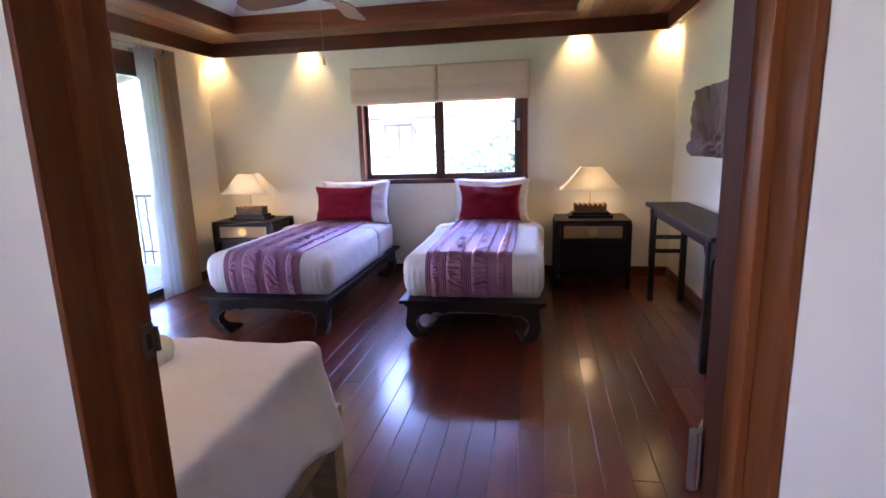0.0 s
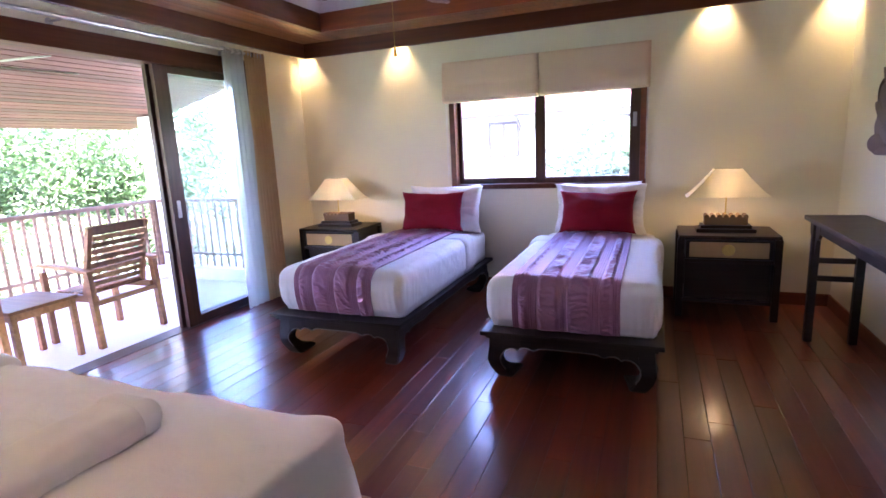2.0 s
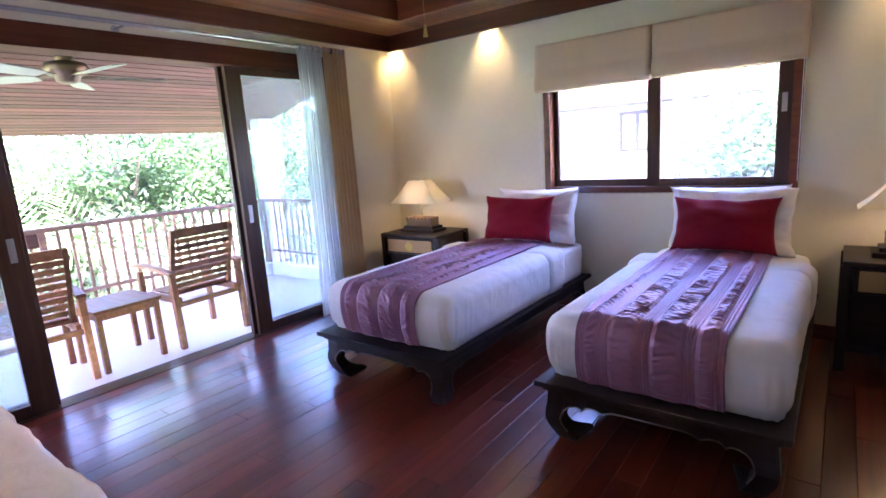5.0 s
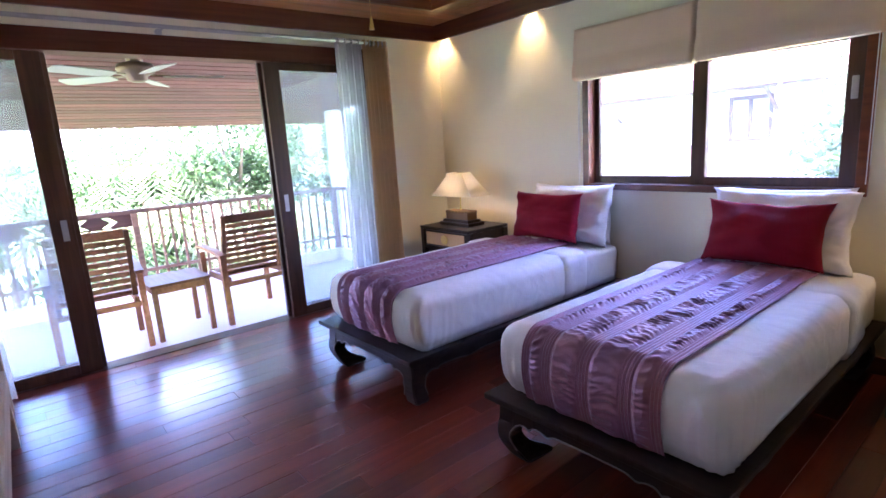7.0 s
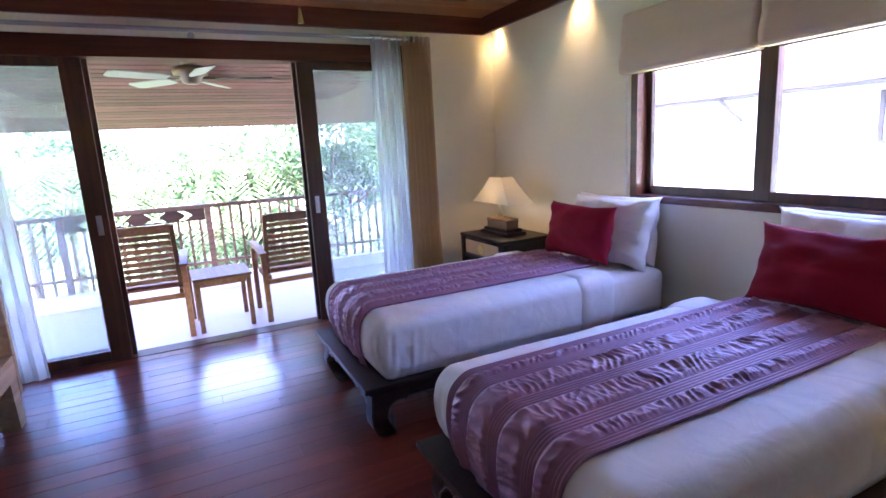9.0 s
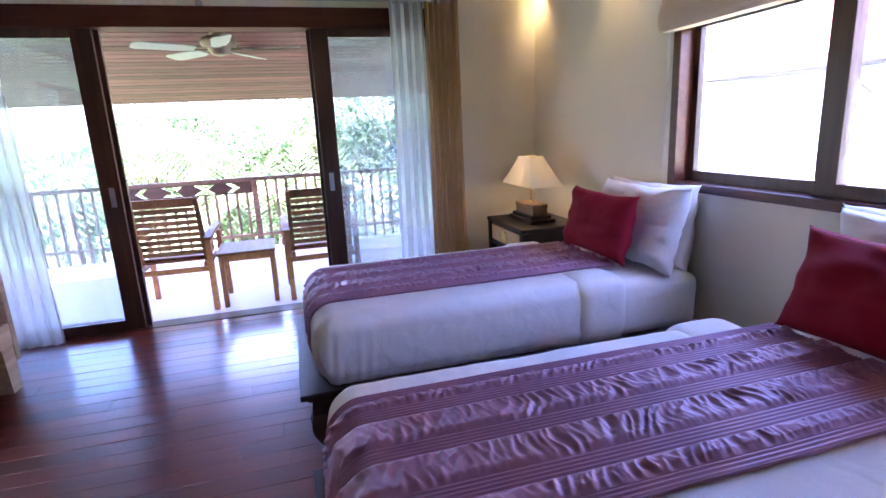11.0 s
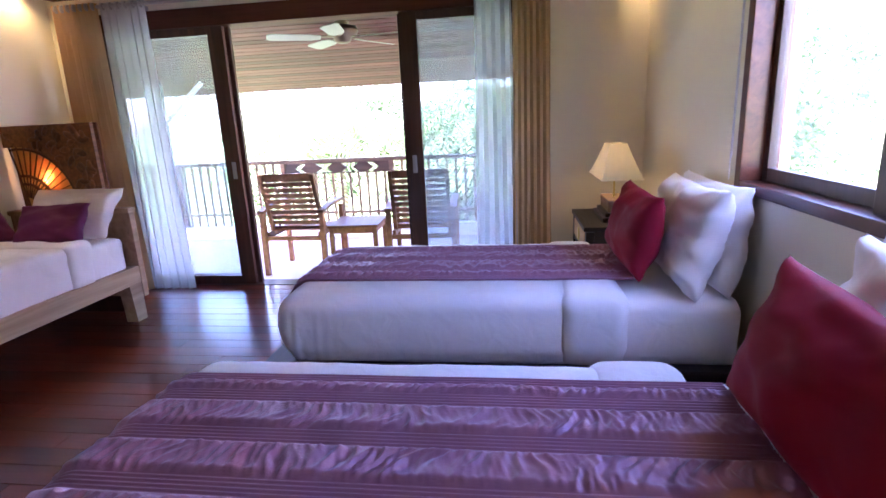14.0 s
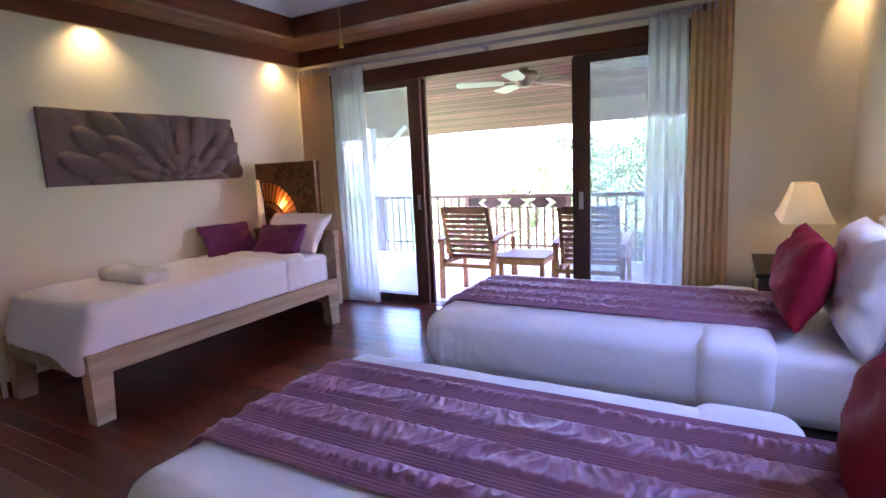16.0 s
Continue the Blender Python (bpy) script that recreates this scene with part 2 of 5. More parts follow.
M_STONE = plaster("mauve_sandstone", (0.205, 0.142, 0.142), 120, 0.85)
M_WHITEWASH = plaster("outdoor_white_render", (0.80, 0.80, 0.80))
M_TILE = plaster("pale_balcony_tile", (0.62, 0.58, 0.56), 40, 0.45)
M_RAIL = wood("weathered_rail_wood", (0.10, 0.055, 0.035), (0.22, 0.13, 0.085), "Y", 0.6)
M_FRET = wood("dark_fretwork_wood", (0.035, 0.016, 0.012), (0.075, 0.034, 0.024), "Y", 0.5)
M_BLADE = wood("rosewood_fan_blade", (0.16, 0.05, 0.035), (0.30, 0.11, 0.08), "X", 0.35, 0.1)
M_PALEBLADE = plaster("cream_fan_blade", (0.27, 0.28, 0.23), 50, 0.45)
M_LEAFY = foliage("broad_leaf", (0.045, 0.10, 0.036), (0.115, 0.20, 0.07))
M_PALMLEAF = foliage("palm_leaf", (0.08, 0.14, 0.045), (0.20, 0.26, 0.10))
M_BARK = plaster("bark", (0.20, 0.15, 0.11), 25, 0.9)
M_GRASS = plaster("lawn", (0.09, 0.15, 0.04), 15, 0.9)
M_ROOF = plaster("red_roof_tile", (0.28, 0.12, 0.09), 20, 0.8)
M_NBFRAME = plaster("purple_brown_paint", (0.08, 0.05, 0.07))
M_BLOSSOM = foliage("white_blossom", (0.30, 0.34, 0.20), (0.75, 0.74, 0.66))
M_BULB = glow("lit_bulb", (1.0, 0.72, 0.35), 1.5)
M_LENS = glow("lit_downlight", (1.0, 0.82, 0.55), 3.0)
M_BLACK = plaster("latch_hole_shade", (0.02, 0.02, 0.02))


# ---- mesh helpers ----
def finish(name, bm, mat, smooth=False):
    me = bpy.data.meshes.new(name)
    bm.normal_update()
    bm.to_mesh(me)
    bm.free()
    for m in (mat if isinstance(mat, (list, tuple)) else [mat]):
        me.materials.append(m)
    if smooth:
        me.polygons.foreach_set("use_smooth", [True] * len(me.polygons))
    return me


def part(name, bm, mat, parent, label="", smooth=False):
    ob = new(name, finish(name, bm, mat, smooth))
    ob.parent = parent
    if label:
        tagged(ob, label)
    return ob


def thing(name, at, label, category, group="", rz=0.0):
    ob = new(name)
    ob.matrix_basis = pose(*at, 0, 0, rz)
    ob.empty_display_size = 0.1
    return tagged(ob, label, category, group)


def structure(name, bm, mat, label, category, smooth=False):
    return tagged(new(name, finish(name, bm, mat, smooth)), label, category, kind="structure")


def solid(name, bm, mat, label, category, group="", smooth=False, at=None):
    ob = new(name, finish(name, bm, mat, smooth))
    if at is not None:
        ob.matrix_basis = at
    return tagged(ob, label, category, group)


def box(bm, x0, x1, y0, y1, z0, z1, bevel=0.0, m=None):
    r = bmesh.ops.create_cube(bm, size=1.0)
    vs = r["verts"]
    for v in vs:
        v.co = Vector(((x0 + x1) / 2 + v.co.x * (x1 - x0), (y0 + y1) / 2 + v.co.y * (y1 - y0), (z0 + z1) / 2 + v.co.z * (z1 - z0)))
    if bevel:
        es = list({e for v in vs for e in v.link_edges})
        r2 = bmesh.ops.bevel(bm, geom=es, offset=bevel, segments=2, affect="EDGES", profile=0.6)
        vs = list({v for f in r2["faces"] for v in f.verts} | {v for v in vs if v.is_valid})
    if m is not None:
        bmesh.ops.transform(bm, matrix=m, verts=vs)
    return bm


def one_box(*a, bevel=0.0, m=None):
    return box(bmesh.new(), *a, bevel=bevel, m=m)


def tube(bm, p, q, r0, r1=None, n=12, caps=True):
    p, q = Vector(p), Vector(q)
    r = bmesh.ops.create_cone(bm, cap_ends=caps, segments=n, radius1=r0, radius2=r0 if r1 is None else r1, depth=(q - p).length)
    m = Matrix.Translation((p + q) / 2) @ (q - p).to_track_quat("Z", "Y").to_matrix().to_4x4()
    bmesh.ops.transform(bm, matrix=m, verts=r["verts"])
    return bm


def extrude_profile(bm, pts, depth, place):
    """A flat outline (list of (u, v)) made solid; place(u, v, w) gives the point, w from 0 to depth."""
    a = [bm.verts.new(place(u, v, 0.0)) for u, v in pts]
    b = [bm.verts.new(place(u, v, depth)) for u, v in pts]
    n = len(pts)
    bm.faces.new(a)
    bm.faces.new(b[::-1])
    for i in range(n):
        j = (i + 1) % n
        bm.faces.new((a[j], a[i], b[i], b[j]))
    bmesh.ops.recalc_face_normals(bm, faces=bm.faces)
    return bm


def lathe(bm, prof, n=20, centre=(0, 0)):
    rings = []
    for r, z in prof:
        rings.append([bm.verts.new((centre[0] + r * math.cos(2 * math.pi * k / n), centre[1] + r * math.sin(2 * math.pi * k / n), z)) for k in range(n)])
    for a, b in zip(rings, rings[1:]):
        for k in range(n):
            bm.faces.new((a[k], a[(k + 1) % n], b[(k + 1) % n], b[k]))
    bm.faces.new(rings[0][::-1])
    bm.faces.new(rings[-1])
    return bm


def soft_box(x0, x1, y0, y1, z0, z1, r, cut=(10, 20, 5), amp=0.0, freq=3.0, seed=0.0):
    """A cushion-like block: rounded edges and a little unevenness."""
    bm = bmesh.new()
    lo, hi = Vector((x0, y0, z0)), Vector((x1, y1, z1))
    span = hi - lo
    cells = {}

    def vert(i, j, k):
        key = (i, j, k)
        if key not in cells:
            p = Vector((x0 + span.x * i / cut[0], y0 + span.y * j / cut[1], z0 + span.z * k / cut[2]))
            q = Vector([min(max(p[a], lo[a] + r), hi[a] - r) for a in range(3)])
            d = p - q
            if d.length > 1e-6:
                p = q + d.normalized() * r
            n = noise.noise(Vector((p.x * freq + seed, p.y * freq, p.z * freq)))
            n += 0.5 * noise.noise(Vector((p.x * freq * 3 + seed, p.y * freq * 3, p.z * freq * 3)))
            p = p + (d.normalized() if d.length > 1e-6 else Vector((0, 0, 0))) * n * amp
            if k == 0:
                p.z = z0
            cells[key] = bm.verts.new(p)
        return cells[key]

    I, J, K = cut
    for i in range(I):
        for j in range(J):
            bm.faces.new((vert(i, j, K), vert(i + 1, j, K), vert(i + 1, j + 1, K), vert(i, j + 1, K)))
            bm.faces.new((vert(i, j, 0), vert(i, j + 1, 0), vert(i + 1, j + 1, 0), vert(i + 1, j, 0)))
    for i in range(I):
        for k in range(K):
            bm.faces.new((vert(i, 0, k), vert(i + 1, 0, k), vert(i + 1, 0, k + 1), vert(i, 0, k + 1)))
            bm.faces.new((vert(i, J, k), vert(i, J, k + 1), vert(i + 1, J, k + 1), vert(i + 1, J, k)))
    for j in range(J):
        for k in range(K):
            bm.faces.new((vert(0, j, k), vert(0, j, k + 1), vert(0, j + 1, k + 1), vert(0, j + 1, k)))
            bm.faces.new((vert(I, j, k), vert(I, j + 1, k), vert(I, j + 1, k + 1), vert(I, j, k + 1)))
    return bm


def pillow_mesh(w, h, t, seed, n=44, pinch=0.085, crumple=0.6, fullness=0.36, chop=0.0, chop_at=0.0):
    """A stuffed pillow in its own x (width) and z (height), bottom edge at z = 0, thickness along y; chop: a dent in the top edge."""
    bm = bmesh.new()
    rows = {}
    for side in (1, -1):
        for i in range(n + 1):
            for j in range(n + 1):
                u, v = 2 * i / n - 1, 2 * j / n - 1
                edge = i in (0, n) or j in (0, n)
                if edge and side == -1:
                    rows[side, i, j] = rows[1, i, j]
                    continue
                bulge = max(0.0, (1 - u * u) * (1 - v * v)) ** fullness
                x = u * w / 2 * (1 - pinch * (1 - v * v) ** 0.8)
                z = v * h / 2 * (1 - pinch * (1 - u * u) ** 0.8)
                wr = noise.noise(Vector((u * 2.2 + seed, v * 2.2, side * 3.0))) * 0.30
                wr += noise.noise(Vector((u * 5 + seed, v * 5, side * 5.0))) * 0.10
                rim = max(abs(u), abs(v))
                # gathers that run in from the seams and corners
                turn = math.atan2(v, u)
                gather = 1 - 2.4 * abs(noise.noise(Vector((math.cos(turn) * 5 + seed, math.sin(turn) * 5, rim * 1.3 + side))))
                fold = 1 - 2.6 * abs(noise.noise(Vector((u * 2.4 + 1.3 * v + seed, v * 1.7 - u * 0.9, 11.0 + side))))
                wr = (wr + 0.15 * gather * rim ** 2.5 + 0.10 * max(0.0, fold)) * crumple
                dent = chop * math.exp(-((u - chop_at) / 0.30) ** 2) * max(0.0, (v + 0.2) / 1.2) ** 1.6
                y = side * t / 2 * bulge * (1 + wr) * (1 - 2.6 * dent) + 0.022 * noise.noise(Vector((u * 2 + seed, v * 2, 9.0)))
                edge_wave = crumple * 0.010 * noise.noise(Vector((u * 3 + seed, v * 3, 15.0))) * rim ** 4
                rows[side, i, j] = bm.verts.new((x + edge_wave, y, z + h / 2 - h * 0.5 * dent + edge_wave))
        for i in range(n):
            for j in range(n):
                q = [rows[side, i, j], rows[side, i + 1, j], rows[side, i + 1, j + 1], rows[side, i, j + 1]]
                bm.faces.new(q if side == -1 else q[::-1])
    low = min(v.co.z for v in bm.verts)
    for v in bm.verts:
        v.co.z -= low
    return bm


# ---- walls, floor and ceiling ----
bm = one_box(XL - WALL, WX0, YB, YB + WALL + 0.04, -0.1, 2.5)
box(bm, WX1, XR + WALL, YB, YB + WALL + 0.04, -0.1, 2.5)
box(bm, WX0, WX1, YB, YB + WALL + 0.04, -0.1, WZ0)
box(bm, WX0, WX1, YB, YB + WALL + 0.04, WZ1, 2.5)
structure("wall_back", bm, M_WALL, "cream painted wall behind the twin beds", "wall")
bm = one_box(XL - WALL, XL, YF - WALL, SL0, -0.1, 2.5)
box(bm, XL - WALL, XL, SL1, YB, -0.1, 2.5)
box(bm, XL - WALL, XL, SL0, SL1, 2.27, 2.5)
structure("wall_left", bm, M_WALL, "cream painted wall with the wide balcony opening", "wall")
structure("wall_right", one_box(XR, XR + WALL, YF - WALL, YB, -0.1, 2.5), M_WALL, "cream painted wall behind the console table", "wall")
bm = one_box(XL, DOOR_L - 0.014, YF - WALL, YF, -0.1, 2.5)
box(bm, DOOR_R + 0.014, XR, YF - WALL, YF, -0.1, 2.5)
box(bm, DOOR_L - 0.014, DOOR_R + 0.014, YF - WALL, YF, DOOR_H + 0.014, 2.5)
structure("wall_front", bm, M_WALL, "cream painted wall with the entrance doorway", "wall")

# hall behind the doorway
HY = -1.3
# the left side has an unseen opening, added to let light in
bm = one_box(-1.3, -1.15, HY, -0.8, -0.1, 2.5)
box(bm, -1.3, -1.15, -0.3, YF - WALL, -0.1, 2.5)
box(bm, -1.3, -1.15, -0.8, -0.3, -0.1, 1.2)
box(bm, -1.3, -1.15, -0.8, -0.3, 2.0, 2.5)
box(bm, 1.15, 1.3, HY, YF - WALL, -0.1, 2.5)
box(bm, -1.15, 1.15, HY - 0.15, HY, -0.1, 2.5)
structure("wall_hall", bm, M_HALL, "plain white wall of the hall outside the bedroom", "wall")
structure("ceiling_hall", one_box(-1.3, 1.3, HY - 0.15, YF - WALL, 2.5, 2.6), M_CEIL, "plain white hall ceiling", "ceiling")
structure("floor_hall", one_box(-1.3, 1.3, HY - 0.15, YF - WALL, -0.1, -0.004), M_FLOOR, "dark polished wooden hall floor", "floor")

# baseboards, broken at openings
BB = 0.10
for nm, a in (("baseboard_back", (XL, XR, YB - 0.018, YB - 0.001, 0, BB)), ("baseboard_right", (XR - 0.018, XR - 0.001, YF, YB - 0.018, 0, BB)),
              ("baseboard_front_1", (XL, DOOR_L - 0.045, YF + 0.001, YF + 0.018, 0, BB)), ("baseboard_front_2", (DOOR_R + 0.045, XR - 0.018, YF + 0.001, YF + 0.018, 0, BB)),
              ("baseboard_left", (XL + 0.001, XL + 0.018, SL1 + 0.002, YB - 0.018, 0, BB))):
    structure(nm, one_box(*a, bevel=0.004), M_TRIM if "right" not in nm and "left" not in nm else M_TRIM_Y, "dark red-brown wooden baseboard", "baseboard")

# ceiling: cove slab, wood soffit, fascia ring, inner beam, white vault
OUT = (XL - WALL, XR + WALL, YF - WALL, YB + WALL + 0.04)
bm = one_box(OUT[0], IX0, OUT[2], OUT[3], 2.502, 2.60)
box(bm, IX1, OUT[1], OUT[2], OUT[3], 2.502, 2.60)
box(bm, IX0, IX1, OUT[2], IY0, 2.502, 2.60)
box(bm, IX0, IX1, IY1, OUT[3], 2.502, 2.60)
structure("ceiling_cove", bm, M_CEIL, "white strip of ceiling above the hidden downlights", "ceiling")
bm = bmesh.new()
BW = 0.09
n = int((IX0 - FX0) / BW) + 1
for k in range(n):
    box(bm, FX0 + (IX0 - FX0) * k / n + 0.002, FX0 + (IX0 - FX0) * (k + 1) / n - 0.002, FY0, FY1, 2.46, 2.495)
n = int((FX1 - IX1) / BW) + 1
for k in range(n):
    box(bm, IX1 + (FX1 - IX1) * k / n + 0.002, IX1 + (FX1 - IX1) * (k + 1) / n - 0.002, FY0, FY1, 2.46, 2.495)
for y0, y1 in ((FY0, IY0), (IY1, FY1)):
    for k in range(4):
        box(bm, IX0, IX1, y0 + (y1 - y0) * k / 4 + 0.002, y0 + (y1 - y0) * (k + 1) / 4 - 0.002, 2.46, 2.495)
structure("ceiling_soffit", bm, M_SOFFIT, "honey-brown varnished board soffit round the ceiling", "ceiling")
T = 0.032
for nm, a, mt in (("trim_fascia_back", (FX0 - T, FX1 + T, FY1, FY1 + T, 2.325, 2.50), M_TRIM), ("trim_fascia_front", (FX0 - T, FX1 + T, FY0 - T, FY0, 2.325, 2.50), M_TRIM),
                  ("trim_fascia_left", (FX0 - T, FX0, FY0, FY1, 2.325, 2.50), M_TRIM_Y), ("trim_fascia_right", (FX1, FX1 + T, FY0, FY1, 2.325, 2.50), M_TRIM_Y),
                  ("trim_beam_back", (IX0, IX1, IY1 - 0.04, IY1, 2.44, 2.60), M_TRIM), ("trim_beam_front", (IX0, IX1, IY0, IY0 + 0.04, 2.44, 2.60), M_TRIM),
                  ("trim_beam_left", (IX0, IX0 + 0.04, IY0 + 0.04, IY1 - 0.04, 2.44, 2.60), M_TRIM_Y), ("trim_beam_right", (IX1 - 0.04, IX1, IY0 + 0.04, IY1 - 0.04, 2.44, 2.60), M_TRIM_Y)):
    structure(nm, one_box(*a, bevel=0.005), mt, "dark red-brown wooden ceiling trim board", "trim")
bm = bmesh.new()
base = [bm.verts.new(p) for p in ((IX0, IY0, 2.601), (IX1, IY0, 2.601), (IX1, IY1, 2.601), (IX0, IY1, 2.601))]
ridge = [bm.verts.new(p) for p in ((-1.07, 3.1, 3.7), (-1.07, 3.8, 3.7))]
bm.faces.new((base[0], base[1], ridge[0]))
bm.faces.new((base[1], base[2], ridge[1], ridge[0]))
bm.faces.new((base[2], base[3], ridge[1]))
bm.faces.new((base[3], base[0], ridge[0], ridge[1]))
bmesh.ops.recalc_face_normals(bm, faces=bm.faces)
g = bmesh.ops.extrude_face_region(bm, geom=list(bm.faces))
for v in g["geom"]:
    if isinstance(v, bmesh.types.BMVert):
        v.co.z += 0.08
structure("ceiling_vault", bm, M_CEIL, "white painted sloping ceiling vault", "ceiling")


# ---- entrance door ----
door_frame = tagged(new("door_1"), "orange-brown wooden frame of the bedroom doorway", "door frame", kind="structure")
part("jamb", one_box(DOOR_L - 0.013, DOOR_L, YF - WALL - 0.003, YF + 0.012, 0, DOOR_H, bevel=0.004), M_JAMB, door_frame)
part("jamb", one_box(DOOR_R, DOOR_R + 0.013, YF - WALL - 0.003, YF + 0.012, 0, DOOR_H, bevel=0.004), M_JAMB, door_frame)
part("stop", one_box(DOOR_L, DOOR_L + 0.014, YF - 0.09, YF - 0.055, 0, DOOR_H, bevel=0.002), M_JAMB, door_frame)
part("stop", one_box(DOOR_R - 0.014, DOOR_R, YF - 0.09, YF - 0.055, 0, DOOR_H, bevel=0.002), M_JAMB, door_frame)
part("lintel", one_box(DOOR_L - 0.013, DOOR_R + 0.013, YF - WALL - 0.003, YF + 0.012, DOOR_H, DOOR_H + 0.013, bevel=0.004), M_JAMB, door_frame)
sp = part("strike_plate", one_box(DOOR_L - 0.002, DOOR_L + 0.003, YF - 0.022, YF + 0.008, 1.01, 1.075, bevel=0.001), M_BRONZE, door_frame, "dull bronze strike plate")
part("lip", one_box(DOOR_L - 0.004, DOOR_L + 0.010, YF + 0.007, YF + 0.0135, 1.018, 1.066, bevel=0.002), M_BRONZE, sp)
# no real recess: a black patch gives the hole's shade
part("latch_hole", one_box(DOOR_L + 0.0028, DOOR_L + 0.0034, YF - 0.012, YF + 0.0, 1.028, 1.056), M_BLACK, sp, "black patch for the shade inside the latch hole")

leaf = thing("door", (DOOR_R - 0.028, YF + 0.016, 0.006), "open brown wooden bedroom door on steel hinges", "door", rz=-26)
part("panel", one_box(0.004, 0.044, 0.0, 0.85, 0, 2.06, bevel=0.003), M_LEAF, leaf)
for z in (0.82, 1.56):
    h = part("hinge", one_box(-0.002, 0.006, -0.014, 0.03, z, z + 0.10, bevel=0.001), M_STEEL, leaf, "grey steel butt hinge")
    part("knuckle", tube(bmesh.new(), (-0.004, -0.012, z), (-0.004, -0.012, z + 0.10), 0.008), M_STEEL, h)
    for k in range(3):
        part("screw", tube(bmesh.new(), (-0.0035, 0.014, z + 0.02 + 0.03 * k), (0.0, 0.014, z + 0.02 + 0.03 * k), 0.005, n=10), M_STEEL, h)


# ---- window ----
win = tagged(new("window_1"), "dark red-brown wooden sliding window above the beds", "window", kind="structure")
fy0, fy1 = YB - 0.022, YB + 0.13
part("window_frame", one_box(WX0, WX0 + 0.055, fy0, fy1, WZ0, WZ1, bevel=0.004), M_TRIM, win)
part("window_frame", one_box(WX1 - 0.055, WX1, fy0, fy1, WZ0, WZ1, bevel=0.004), M_TRIM, win)
part("window_frame", one_box(WX0 + 0.055, WX1 - 0.055, fy0, fy1, WZ1 - 0.055, WZ1, bevel=0.004), M_TRIM, win)
part("window_sill", one_box(WX0 + 0.055, WX1 - 0.055, fy0, fy1, WZ0, WZ0 + 0.045, bevel=0.004), M_TRIM, win)


def sash(name, x0, x1, y, parent, z0=WZ0 + 0.046, z1=WZ1 - 0.056, bars=(0.05, 0.05), handle=0):
    s = part(name, box(box(box(one_box(x0, x0 + bars[0], y, y + 0.035, z0, z1, bevel=0.003), x1 - bars[1], x1, y, y + 0.035, z0, z1, bevel=0.003),
                           x0 + bars[0], x1 - bars[1], y, y + 0.035, z0, z0 + 0.055, bevel=0.003), x0 + bars[0], x1 - bars[1], y, y + 0.035, z1 - 0.055, z1, bevel=0.003),
             M_DARKFRAME, parent, "dark brown sash frame")
    g = part("pane", one_box(x0 + bars[0] - 0.005, x1 - bars[1] + 0.005, y + 0.014, y + 0.02, z0 + 0.05, z1 - 0.05), M_GLASS, s, "clear glass pane")
    g.visible_shadow = False
    if handle:
        part("handle", one_box(handle - 0.016, handle + 0.016, y - 0.006, y, 1.50, 1.62, bevel=0.004), M_STEEL, s, "recessed steel pull")
    return s


sash("sash", WX0 + 0.056, -0.80, YB + 0.065, win, bars=(0.04, 0.095))
sash("sash", -0.885, WX1 - 0.056, YB + 0.025, win, bars=(0.095, 0.085), handle=WX1 - 0.10)


# ---- sliding balcony door ----
sd = tagged(new("door_2"), "dark wooden sliding balcony door standing half open", "sliding door", kind="structure")
part("head", one_box(XL - WALL, XL + 0.02, SL0, SL1, 2.13, 2.268, bevel=0.004), M_HEAD, sd, "red-brown wooden head beam")
part("jamb", one_box(XL - WALL, XL + 0.012, SL0, SL0 + 0.06, 0, 2.13, bevel=0.004), M_DARKFRAME, sd)
part("jamb", one_box(XL - WALL, XL + 0.012, SL1 - 0.06, SL1, 0, 2.13, bevel=0.004), M_DARKFRAME, sd)
part("track", one_box(XL - WALL, XL + 0.004, SL0 + 0.06, SL1 - 0.06, -0.02, 0.004, bevel=0.002), M_DARKFRAME, sd, "worn wooden threshold")


def slider(x, y0, y1, s0, s1, pull):
    z0, z1 = 0.006, 2.128
    p = part("leaf", box(box(box(one_box(x, x + 0.04, y0, y0 + s0, z0, z1, bevel=0.004), x, x + 0.04, y1 - s1, y1, z0, z1, bevel=0.004),
                             x, x + 0.04, y0 + s0, y1 - s1, z0, z0 + 0.075, bevel=0.004), x, x + 0.04, y0 + s0, y1 - s1, z1 - 0.06, z1, bevel=0.004),
             M_DARKFRAME, sd, "dark brown sliding leaf")
    g = part("pane", one_box(x + 0.017, x + 0.023, y0 + s0 - 0.005, y1 - s1 + 0.005, z0 + 0.07, z1 - 0.055), M_DOORGLASS, p, "tall clear glass pane")
    g.visible_shadow = False
    if pull:
        part("pull", box(one_box(x + 0.038, x + 0.046, pull - 0.018, pull + 0.018, 0.93, 1.07, bevel=0.004), x + 0.04, x + 0.048, pull - 0.009, pull + 0.009, 0.95, 1.05, bevel=0.003), M_STEEL, p, "recessed steel pull")


slider(XL - 0.055, SL0 + 0.062, 2.505, 0.09, 0.13, 2.45)
slider(XL - 0.105, SL0 + 0.062, 2.535, 0.09, 0.13, 0)
slider(XL - 0.055, 3.925, SL1 - 0.062, 0.13, 0.09, 3.985)
slider(XL - 0.105, 3.90, SL1 - 0.062, 0.13, 0.09, 0)


